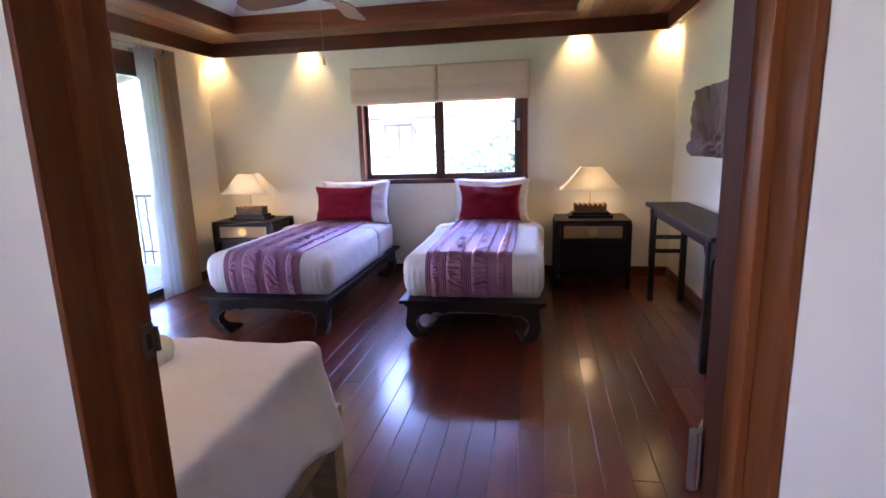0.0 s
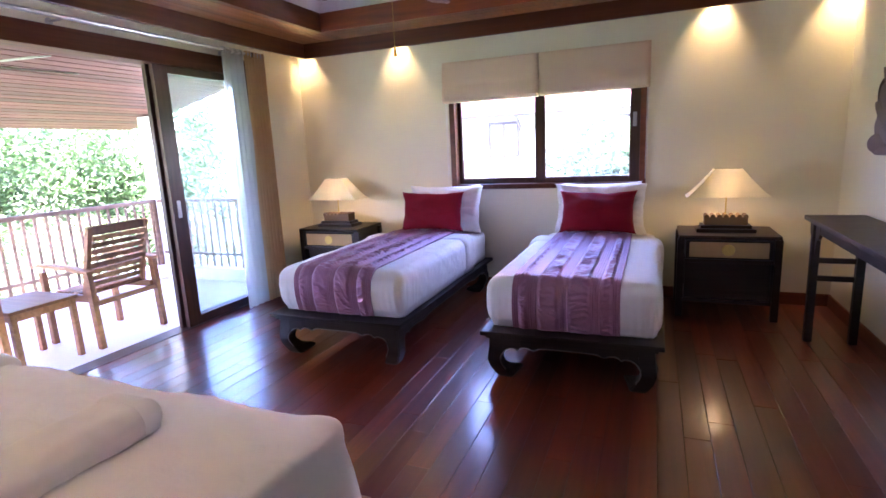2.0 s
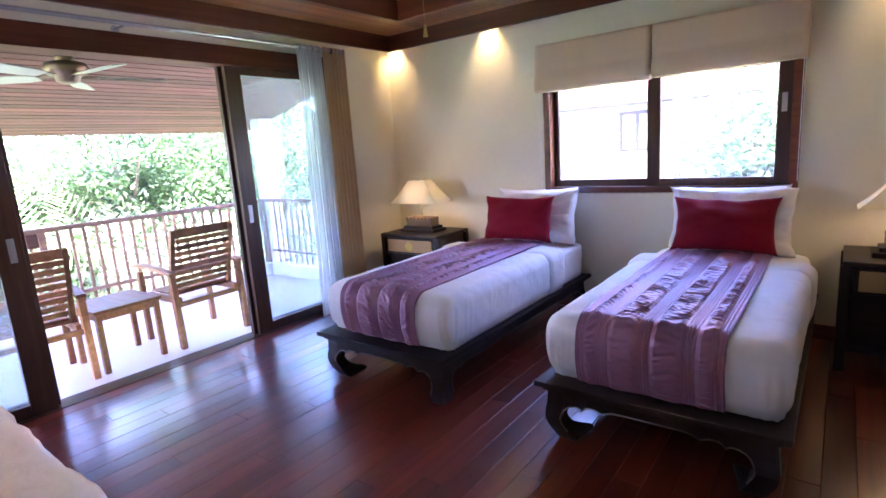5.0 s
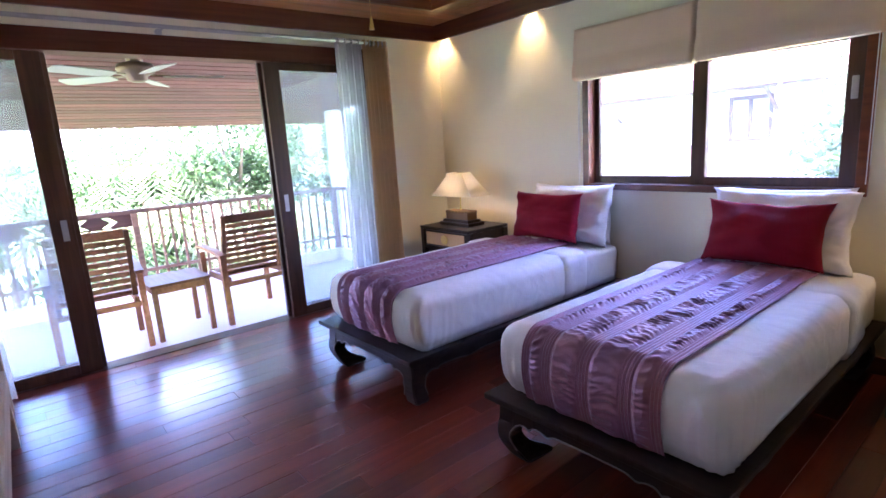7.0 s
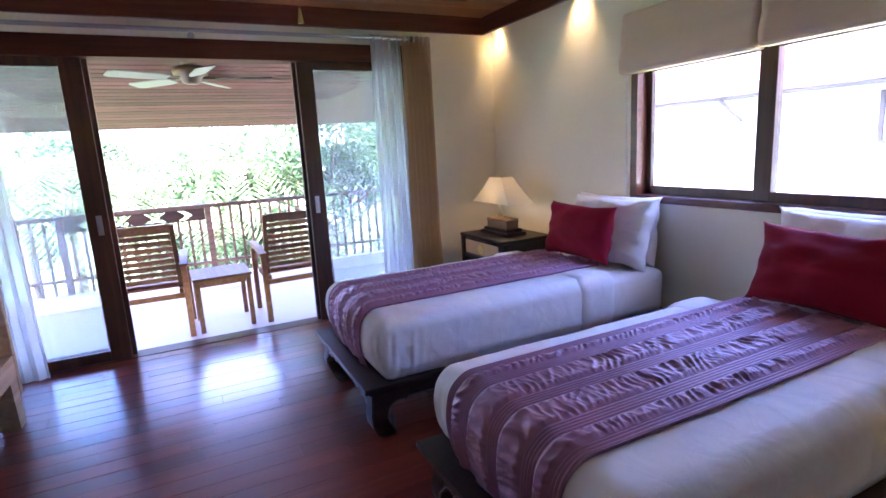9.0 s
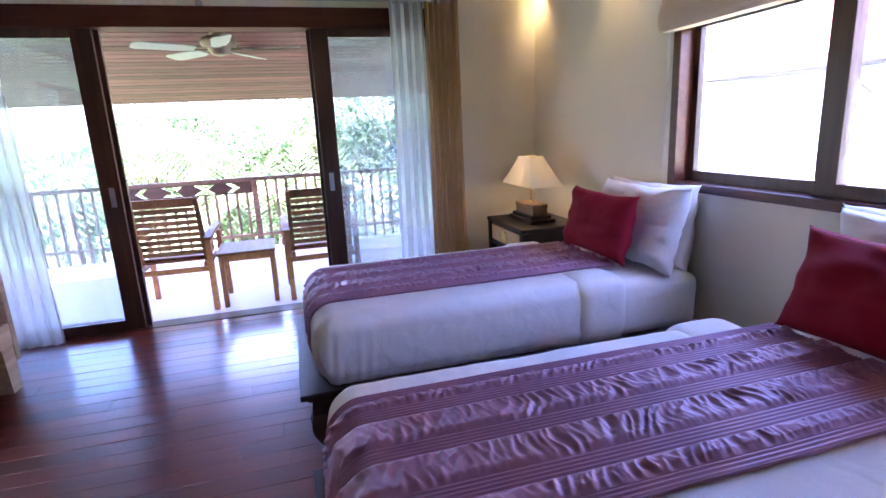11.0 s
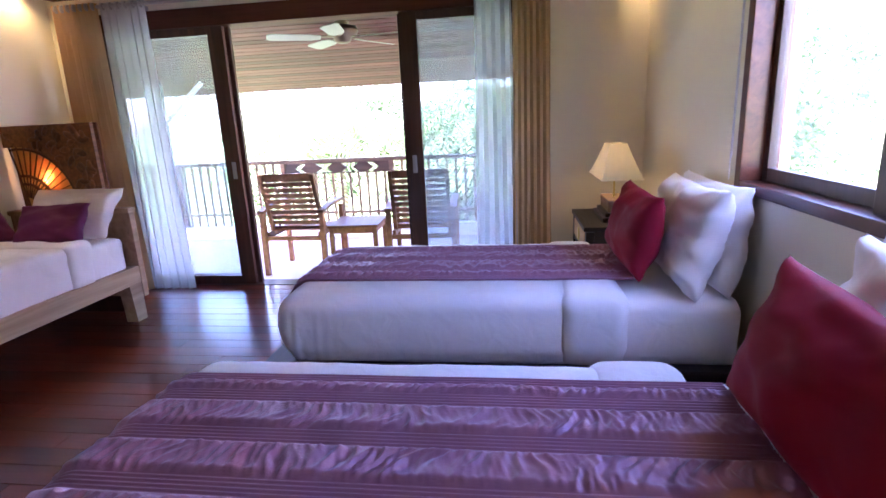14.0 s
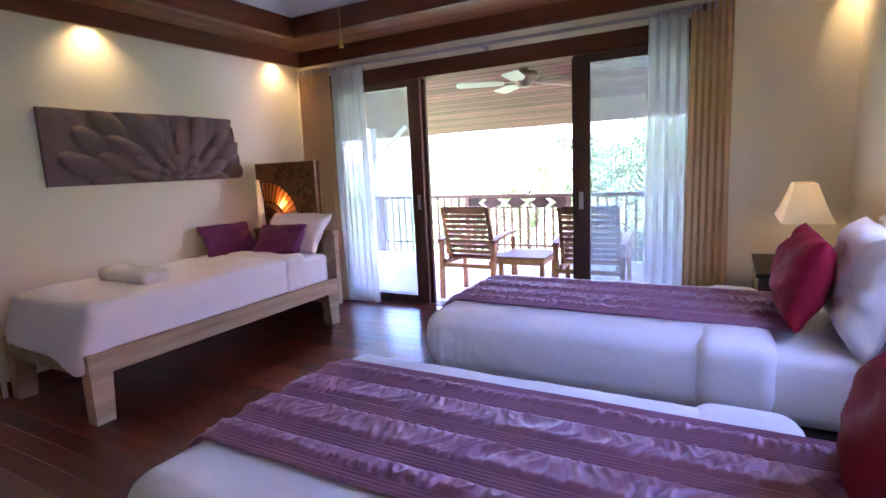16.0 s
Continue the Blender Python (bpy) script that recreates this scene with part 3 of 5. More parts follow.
# ---- curtains and rod ----
def curtain(name, y0, y1, folds, depth, mat, label, x=XL + 0.13, flare=0.0, z0=0.015, z1=2.325, seed=0):
    bm = bmesh.new()
    nu, nv = folds * 10, 22
    grid = []
    for j in range(nv + 1):
        v = j / nv
        row = []
        for i in range(nu + 1):
            u = i / nu
            y = y0 + (y1 - y0) * u + flare * (1 - v) ** 1.5 * (u - 0.5) * 2
            ph = 2 * math.pi * folds * u + 0.7 * noise.noise(Vector((u * 3 + seed, v * 1.2, 0)))
            amp = depth * (0.75 + 0.35 * noise.noise(Vector((u * 5, v * 0.8, seed + 2))))
            row.append(bm.verts.new((x + amp * math.sin(ph), y + 0.008 * math.sin(2 * ph), z0 + (z1 - z0) * v)))
        grid.append(row)
    for j in range(nv):
        for i in range(nu):
            bm.faces.new((grid[j][i], grid[j][i + 1], grid[j + 1][i + 1], grid[j + 1][i]))
    c = new(name)
    tagged(c, label, "curtain", "curtains at the balcony door")
    part("cloth", bm, mat, c, "", True)
    for k in range(folds):
        m = pose(x, y0 + (y1 - y0) * (k + 0.5) / folds, z1 - 0.027, 90, 0, 0)
        ring = lathe(bmesh.new(), [(0.018, -0.005), (0.028, -0.004), (0.028, 0.004), (0.018, 0.005)], 16)
        bmesh.ops.transform(ring, matrix=m, verts=ring.verts)
        part("eyelet", ring, M_STEEL, c, "steel eyelet")
    return c


curtain("drape", 4.77, 5.03, 6, 0.038, M_DRAPE, "gathered beige drape hanging beside the balcony door", seed=1, flare=0.02)
curtain("drape", 1.23, 1.60, 7, 0.032, M_DRAPE, "gathered beige drape hanging near the low bed", seed=2, flare=0.05, x=XL + 0.155)
curtain("sheer_curtain", 4.50, 4.76, 4, 0.025, M_SHEER, "translucent white voile curtain at the balcony door", seed=3, flare=0.03)
curtain("sheer_curtain", 1.61, 1.99, 6, 0.025, M_SHEER, "translucent white voile curtain near the low bed", seed=4, flare=0.04)
rod = thing("curtain_rod", (XL + 0.13, 3.2, 2.30), "thin steel curtain rod with round finials", "curtain rod")
part("rod", tube(bmesh.new(), (0, -1.64, 0), (0, 1.64, 0), 0.014), M_STEEL, rod)
for y in (-1.66, 1.66):
    bm = bmesh.new()
    bmesh.ops.create_uvsphere(bm, u_segments=14, v_segments=9, radius=0.026, matrix=pose(0, y, 0))
    part("finial", bm, M_BRONZE, rod, "dark round finial", True)
for y in (-1.3, 0.0, 1.42):
    part("bracket", tube(tube(bmesh.new(), (0, y, -0.012), (-0.13, y, -0.012), 0.007), (-0.13, y, -0.012), (-0.125, y, -0.012), 0.024), M_STEEL, rod)


# ---- blinds ----
def blind(x0, x1, zb, seed):
    b = thing("roman_blind", ((x0 + x1) / 2, YB - 0.03, 1.80), "raised tan linen roman blind above the window", "blind", "roman blinds")
    bm = bmesh.new()
    w = (x1 - x0) / 2
    nu, nv = 24, 16
    pts = []
    for j in range(nv + 1):
        v = j / nv
        row = []
        for i in range(nu + 1):
            u = i / nu * 2 - 1
            z = zb + (2.175 - 1.80 - zb) * v
            y = -0.03 - 0.030 * (1 - v) ** 0.6 - 0.006 * noise.noise(Vector((u * 3 + seed, v * 3, 0))) - (0.01 * math.sin(v * 9) if v < 0.5 else 0)
            row.append(bm.verts.new((u * w, y, z)))
        pts.append(row)
    for j in range(nv):
        for i in range(nu):
            bm.faces.new((pts[j][i], pts[j][i + 1], pts[j + 1][i + 1], pts[j + 1][i]))
    g = bmesh.ops.extrude_face_region(bm, geom=list(bm.faces))
    for v in g["geom"]:
        if isinstance(v, bmesh.types.BMVert):
            v.co.y = 0.02
    bmesh.ops.recalc_face_normals(bm, faces=bm.faces)
    part("fabric", bm, M_BLIND, b, "", True)
    part("batten", one_box(-w + 0.005, w - 0.005, -0.055, 0.018, zb - 0.008, zb + 0.004, bevel=0.002), M_BLIND, b)


blind(-1.745, -0.838, 0.012, 1)
blind(-0.826, 0.095, 0.018, 5)
for x, z0 in ((-1.735, 1.02), (0.075, 1.05)):
    bm = tube(bmesh.new(), (x, YB - 0.035, z0), (x, YB - 0.035, 1.81), 0.0025, n=6)
    tube(bm, (x + 0.012, YB - 0.035, z0 + 0.1), (x + 0.012, YB - 0.035, 1.81), 0.0025, n=6)
    solid("blind_cord", bm, M_SHEET, "thin white pull cord of a roman blind", "cord", "blind cords")


# ---- twin beds ----
# hoof-foot leg: outer and inner offset from the corner at each height
HOOF = [(0.0, 0.056, 0.140), (0.010, 0.046, 0.160), (0.026, 0.036, 0.178), (0.044, 0.027, 0.178), (0.056, 0.021, 0.160), (0.064, 0.017, 0.132), (0.078, 0.011, 0.106),
        (0.100, 0.004, 0.090), (0.125, 0.0, 0.082), (0.150, 0.001, 0.086), (0.172, 0.004, 0.098), (0.190, 0.008, 0.120), (0.27, 0.012, 0.125)]
# spandrel that joins the leg to the apron
WING = [(0.085, 0.27), (0.085, 0.148), (0.096, 0.170), (0.112, 0.187), (0.134, 0.198), (0.158, 0.201), (0.174, 0.197), (0.181, 0.189), (0.190, 0.198), (0.201, 0.207), (0.201, 0.27)]
# line of the beading from the curl of the foot to the apron: along, up, set-back
LEAD = [(min(i, o + 0.092) - 0.002, z, o) for z, o, i in HOOF[5:10]] + [(u, v, 0.012) for u, v in WING[2:-1]]


def wavy(length, steps=40):
    """An apron outline: straight top, cusped lower edge."""
    low = []
    for k in range(steps + 1):
        s = k / steps
        z = 0.207 + 0.009 * max(0.0, math.sin(math.pi * s)) ** 0.5 - 0.015 * (math.exp(-((s - 0.14) / 0.045) ** 2) + math.exp(-((s - 0.86) / 0.045) ** 2))
        low.append((s * length, z))
    return low + [(length, 0.27), (0.0, 0.27)]


def bead(bm, pts, r=0.0035):
    for p, q in zip(pts, pts[1:]):
        tube(bm, p, q, r, r, 6)
    return bm


def opium_bed(x, y):
    b = thing("bed", (x, y, 0), "low black-stained wooden platform bed with curled feet", "bed", "twin beds")
    W, L = 0.51, 2.05
    part("platform", box(one_box(-W, W, 0, L, 0.285, 0.312, bevel=0.006), -W + 0.03, W - 0.03, 0.03, L - 0.03, 0.262, 0.288, bevel=0.004), M_BLACKWOOD, b)
    for sx in (-1, 1):
        for sy in (0, 1):
            bm = bmesh.new()
            e = W - 0.035
            yy = 0.035 if sy == 0 else L - 0.035
            d = 1 if sy == 0 else -1
            rings = []
            for z, o, i in HOOF:
                rings.append([bm.verts.new((sx * (e - p), yy + d * q, z)) for p, q in ((o, o), (min(i, o + 0.092), o), (i, i), (o, min(i, o + 0.092)))])
            for lo, hi in zip(rings, rings[1:]):
                for k in range(4):
                    bm.faces.new((lo[k], lo[(k + 1) % 4], hi[(k + 1) % 4], hi[k]))
            bm.faces.new(rings[0])
            bm.faces.new(rings[-1])
            bmesh.ops.recalc_face_normals(bm, faces=bm.faces)
            bmesh.ops.bevel(bm, geom=[ed for ed in bm.edges if abs(ed.verts[0].co.z - ed.verts[1].co.z) > 1e-4], offset=0.006, segments=2, affect="EDGES")
            extrude_profile(bm, WING, 0.045, lambda u, v, w: (sx * (e - u), yy + d * (0.012 + w), v))
            extrude_profile(bm, WING, 0.045, lambda u, v, w: (sx * (e - 0.012 - w), yy + d * u, v))
            part("leg", bm, M_BLACKWOOD, b)
    span = 2 * (W - 0.035) - 0.40
    for yy in (0.049, L - 0.049 - 0.03):
        ap = part("apron", extrude_profile(bmesh.new(), wavy(span), 0.03, lambda u, v, w: (-span / 2 + u, yy + w, v)), M_BLACKWOOD, b)
        if yy < 1:
            line = [(-e + u, v, o) for u, v, o in LEAD] + [(-span / 2 + u, v, 0.014) for u, v in wavy(span)[1:-3]] + [(e - u, v, o) for u, v, o in LEAD[::-1]]
            part("bead", bead(bmesh.new(), [(u, 0.033 + o, v + 0.003) for u, v, o in line]), M_BEAD, ap, "pale thin beading")
    ls = L - 0.07 - 0.40
    for sx in (-1, 1):
        xx = sx * (W - 0.060)
        ap = part("apron", extrude_profile(bmesh.new(), wavy(ls), 0.03, lambda u, v, w: (xx - 0.015 + w, 0.235 + u, v)), M_BLACKWOOD, b)
        line = [(0.035 + u, v, o) for u, v, o in LEAD] + [(0.235 + u, v, 0.010) for u, v in wavy(ls)[1:-3]] + [(L - 0.035 - u, v, o) for u, v, o in LEAD[::-1]]
        part("bead", bead(bmesh.new(), [(sx * (W - 0.033 - o), u, v + 0.003) for u, v, o in line]), M_BEAD, ap, "pale thin beading")
    return b


def foot_bulge(z):
    return 0.035 * math.sin(math.pi * min(1.0, max(0.0, (z - 0.315) / 0.33)))


STRIPES = (0.02, 0.20, 0.49, 0.78, 0.98)


def runner_strip(seed, u0, u1, nx):
    """One lengthwise strip of the runner, between the widths u0 and u1 (0 to 1)."""
    bm = bmesh.new()
    W, ny = 0.60, 520
    y_end, top, foot, r = 1.60, 0.634, 0.066, 0.075
    straight1 = top - r - 0.325
    arc = r * math.pi / 2
    total = straight1 + arc + (y_end - foot - r)
    rows = []
    for j in range(ny + 1):
        s = total * j / ny
        if s < straight1:
            y, z, nrm = foot, 0.325 + s, Vector((0, -1, 0))
        elif s < straight1 + arc:
            a = (s - straight1) / r
            y, z, nrm = foot + r - r * math.cos(a), top - r + r * math.sin(a), Vector((0, -math.cos(a), math.sin(a)))
        else:
            y, z, nrm = foot + r + (s - straight1 - arc), top, Vector((0, 0, 1))
        if y < 0.20:
            y -= foot_bulge(z)
        row = []
        for i in range(nx + 1):
            u = u0 + (u1 - u0) * i / nx
            near = min(abs(u - c) for c in STRIPES)
            if near < 0.045:
                d = 0.0022 * math.cos(u * W / 0.0135 * 2 * math.pi) + 0.001
            else:
                k = min(1.0, (near - 0.045) / 0.03)
                bend = 1.6 * noise.noise(Vector((u * 6 + seed, s * 6, 2.0)))
                a = noise.noise(Vector((u * 6.5 + seed, s * 32 + 6.0 * u + bend, 0.0)))
                c = noise.noise(Vector((u * 15 + seed, s * 80 - 9 * u + bend, 4.0)))
                calm = 0.70 if s < straight1 + arc else 0.8 + 0.35 * noise.noise(Vector((s * 3 + seed, u * 5, 6.0)))
                d = 0.001 + k * (calm * (0.0100 * (1 - abs(a) * 2.4) + 0.0042 * c) + 0.007)
            x = -W / 2 + W * u + 0.006 * noise.noise(Vector((s * 3, seed, 1.0))) * (u - 0.5) * 2
            row.append(bm.verts.new(Vector((x, y, z)) + nrm * (0.004 + d)))
        rows.append(row)
    for j in range(ny):
        for i in range(nx):
            bm.faces.new((rows[j][i], rows[j][i + 1], rows[j + 1][i + 1], rows[j + 1][i]))
    hem = [rows[j][i] for j in range(ny + 1) for i in ((0,) if u0 == 0.0 else ()) + ((nx,) if u1 == 1.0 else ())]
    if hem:
        low = [bm.verts.new(v.co - Vector((0, -0.004 if v.co.y < 0.14 else 0, 0.010))) for v in hem]
        for a, b, c, d in zip(hem, hem[1:], low[1:], low):
            bm.faces.new((a, b, c, d))
    return bm


def dress_bed(x, y, seed, dx_red, dx_white, chop, lean):
    tw = pose(x, y, 0)
    solid("mattress", soft_box(-0.46, 0.46, 0.12, 1.99, 0.313, 0.585, 0.05, (14, 30, 6), 0.006, 4, seed), M_SHEET,
          "white fitted-sheet mattress on the platform bed", "mattress", "twin mattresses", True, tw)
    d = new("duvet")
    d.matrix_basis = tw
    tagged(d, "white cotton duvet tucked over the mattress, turned down", "duvet", "twin duvets")
    bm = soft_box(-0.488, 0.488, 0.073, 1.36, 0.3145, 0.622, 0.075, (84, 130, 24), 0.005, 5, seed + 3)
    for v in bm.verts:
        k = foot_bulge(v.co.z)
        if v.co.y < 0.20:
            v.co.y -= k
        v.co.x *= 1 + 0.35 * k
        # pleats gathered at the tucked foot corners
        ax, hgt = abs(v.co.x), min(1.0, max(0.0, (0.60 - v.co.z) / 0.12))
        if v.co.y < 0.10 and ax > 0.30:
            v.co.y += 0.006 * hgt * ((ax - 0.30) / 0.18) * math.sin(ax * 150 + 3 * v.co.z + seed)
        elif ax > 0.44 and v.co.y < 0.34:
            v.co.x += 0.006 * hgt * (1 - v.co.y / 0.34) * math.sin(v.co.y * 130 - 9 * v.co.z + seed) * (1 if v.co.x > 0 else -1)
    part("cover", bm, M_SHEET, d, "", True)
    part("turned_edge", soft_box(-0.512, 0.512, 1.26, 1.55, 0.325, 0.631, 0.075, (28, 14, 12), 0.006, 6, seed + 9), M_SHEET, d, "folded-back cotton edge", True)
    ob = thing("bed_runner", (x - 0.02, y, 0), "ruched mauve satin bed runner laid along the bed", "bed runner", "bed runners")
    edge = 0.0
    for c in STRIPES:
        lo, hi = max(0.0, c - 0.047), min(1.0, c + 0.047)
        if lo > edge:
            part("ruched_band", runner_strip(seed, edge, lo, 26), M_RUNNER, ob, "", True)
        part("pleated_stripe", runner_strip(seed, lo, hi, 26), M_RUNNER, ob, "", True)
        edge = hi
    solid("pillow", pillow_mesh(0.74, 0.45, 0.17, seed + 1, crumple=1.1), M_PILLOW, "plump white cotton pillow leaning on the wall", "pillow", "white pillows", True,
          pose(x + dx_white - 0.05, y + 1.93, 0.585, -8, 0, 1))
    solid("pillow", pillow_mesh(0.74, 0.45, 0.19, seed + 2, crumple=1.2), M_PILLOW, "plump white cotton pillow propped against another", "pillow", "white pillows", True,
          pose(x + dx_white, y + 1.80, 0.588, -13, 0, -1))
    solid("cushion", pillow_mesh(0.63, 0.37, 0.20, seed + 5, pinch=0.11, crumple=0.30, fullness=0.44, chop=chop, chop_at=0.35), M_RED,
          "deep maroon silk cushion in front of white pillows", "cushion", "maroon cushions", True, pose(x + dx_red, y + 1.605, 0.634, lean, 0, 0))


B1X, B1Y = -1.812, 3.665
opium_bed(B1X, B1Y - 0.034)
opium_bed(B1X + BED_DX, B1Y)
dress_bed(B1X, B1Y, 0.0, 0.045, 0.10, 0.02, -13)
dress_bed(B1X + BED_DX, B1Y + 0.02, 17.3, -0.005, 0.015, 0.06, -20)


# ---- bedside cabinets and lamps ----
def nightstand(x, y):
    n = thing("bedside_cabinet", (x, y, 0), "square black wooden bedside cabinet with a woven drawer front", "bedside cabinet", "bedside cabinets")
    w, d, h = 0.34, 0.50, 0.65
    part("top", one_box(-w, w, 0.0, d, h - 0.028, h, bevel=0.005), M_BLACKWOOD, n)
    for sx in (-1, 1):
        for yy in (0.012, d - 0.062):
            part("leg", one_box(sx * (w - 0.015) - 0.025, sx * (w - 0.015) + 0.025, yy, yy + 0.05, 0, h - 0.029, bevel=0.005), M_BLACKWOOD, n)
        part("side_panel", one_box(sx * (w - 0.025) - 0.008, sx * (w - 0.025) + 0.008, 0.062, d - 0.062, 0.12, h - 0.029), M_BLACKWOOD, n)
    part("back_panel", one_box(-w + 0.03, w - 0.03, d - 0.03, d - 0.015, 0.12, h - 0.029), M_BLACKWOOD, n)
    part("shelf", one_box(-w + 0.035, w - 0.035, 0.03, d - 0.03, 0.12, 0.145, bevel=0.003), M_BLACKWOOD, n)
    part("rail", one_box(-w + 0.04, w - 0.04, 0.018, 0.04, h - 0.215, h - 0.185, bevel=0.003), M_BLACKWOOD, n)
    dr = part("drawer", one_box(-w + 0.05, w - 0.05, 0.02, 0.40, h - 0.18, h - 0.04, bevel=0.003), M_BLACKWOOD, n)
    part("woven_front", one_box(-w + 0.075, w - 0.075, 0.012, 0.02, h - 0.168, h - 0.052, bevel=0.002), M_RATTAN, dr, "woven bamboo drawer front")
    part("disc", tube(bmesh.new(), (0, 0.011, h - 0.11), (0, 0.004, h - 0.11), 0.045, 0.042, 28), M_BRASS, dr, "round brass disc")
    part("cabinet_door", one_box(-w + 0.05, w - 0.05, 0.06, 0.075, 0.15, h - 0.22, bevel=0.003), M_BLACKWOOD, n)


def bedside_lamp(x, y, z, watts):
    l = thing("bedside_lamp", (x, y, z), "lit lamp with cream pyramid shade on a bamboo base", "table lamp", "bedside lamps")
    part("tray", box(one_box(-0.205, 0.205, -0.10, 0.10, 0.0, 0.03, bevel=0.006), -0.175, 0.175, -0.08, 0.08, 0.03, 0.055, bevel=0.004), M_BLACKWOOD, l, "black stepped wooden tray")
    base = part("base", one_box(-0.15, 0.15, -0.06, 0.06, 0.055, 0.118, bevel=0.006), M_LAMPBASE, l, "carved dark bamboo block")
    for k in range(7):
        part("bead", tube(bmesh.new(), (-0.135 + 0.045 * k, -0.062, 0.122), (-0.135 + 0.045 * k, 0.062, 0.122), 0.017, n=10), M_LAMPBASE, base)
    part("stem", tube(bmesh.new(), (0, 0, 0.12), (0, 0, 0.40), 0.006), M_BRASS, l, "thin brass stem")
    bm = bmesh.new()
    z0, z1 = 0.275, 0.485
    lo = [(-0.285, -0.125), (0.285, -0.125), (0.285, 0.125), (-0.285, 0.125)]
    hi = [(-0.095, -0.055), (0.095, -0.055), (0.095, 0.055), (-0.095, 0.055)]
    nlev = 8
    rings = []
    for k in range(nlev + 1):
        s = k / nlev
        f = s ** 0.85
        rings.append([bm.verts.new((a[0] * (1 - f) + b[0] * f, a[1] * (1 - f) + b[1] * f, z0 + (z1 - z0) * s)) for a, b in zip(lo, hi)])
    for a, b in zip(rings, rings[1:]):
        for i in range(4):
            bm.faces.new((a[i], a[(i + 1) % 4], b[(i + 1) % 4], b[i]))
    part("shade", bm, M_SHADE, l, "cream paper pyramid shade")
    bm = bmesh.new()
    bmesh.ops.create_uvsphere(bm, u_segments=12, v_segments=8, radius=0.022, matrix=pose(0, 0, 0.345))
    part("bulb", bm, M_BULB, l, "lit warm bulb", True)
    bulb(x, y, z + 0.315, watts, size=0.05)


nightstand(-2.86, 5.185)
nightstand(0.68, 5.185)
bedside_lamp(-2.86, 5.42, 0.65, 0.04)
bedside_lamp(0.67, 5.42, 0.65, 0.04)


# ---- console table ----
def console_table(x0, x1, y0, y1, h):
    t = thing("console_table", ((x0 + x1) / 2, (y0 + y1) / 2, 0), "long narrow black wooden console table against the wall", "console table")
    w, l = (x1 - x0) / 2, (y1 - y0) / 2
    part("tabletop", one_box(-w, w, -l, l, h - 0.03, h, bevel=0.006), M_BLACKWOOD, t)
    for sy in (-1, 1):
        for sx in (-1, 1):
            lx, ly = sx * (w - 0.045), sy * (l - 0.13)
            part("leg", one_box(lx - 0.024, lx + 0.024, ly - 0.024, ly + 0.024, 0, h - 0.031, bevel=0.008), M_BLACKWOOD, t)
            for d in (-1, 1):
                pr = [(0.024, h - 0.031), (0.11, h - 0.031), (0.108, h - 0.10), (0.085, h - 0.13), (0.06, h - 0.14), (0.04, h - 0.20), (0.024, h - 0.24)]
                part("spandrel", extrude_profile(bmesh.new(), pr, 0.018, lambda u, v, q: (lx - 0.009 + q, ly + d * u, v)), M_BLACKWOOD, t)
        for z in (h - 0.30, h - 0.42):
            part("stretcher", one_box(-w + 0.069, w - 0.069, sy * (l - 0.13) - 0.012, sy * (l - 0.13) + 0.012, z, z + 0.035, bevel=0.005), M_BLACKWOOD, t)
        part("end_apron", one_box(-w + 0.069, w - 0.069, sy * (l - 0.13) - 0.01, sy * (l - 0.13) + 0.01, h - 0.10, h - 0.031), M_BLACKWOOD, t)
    for sx in (-1, 1):
        part("apron", one_box(sx * (w - 0.045) - 0.009, sx * (w - 0.045) + 0.009, -l + 0.245, l - 0.245, h - 0.095, h - 0.031, bevel=0.003), M_BLACKWOOD, t)


console_table(1.09, 1.43, 3.24, 4.98, 0.84)


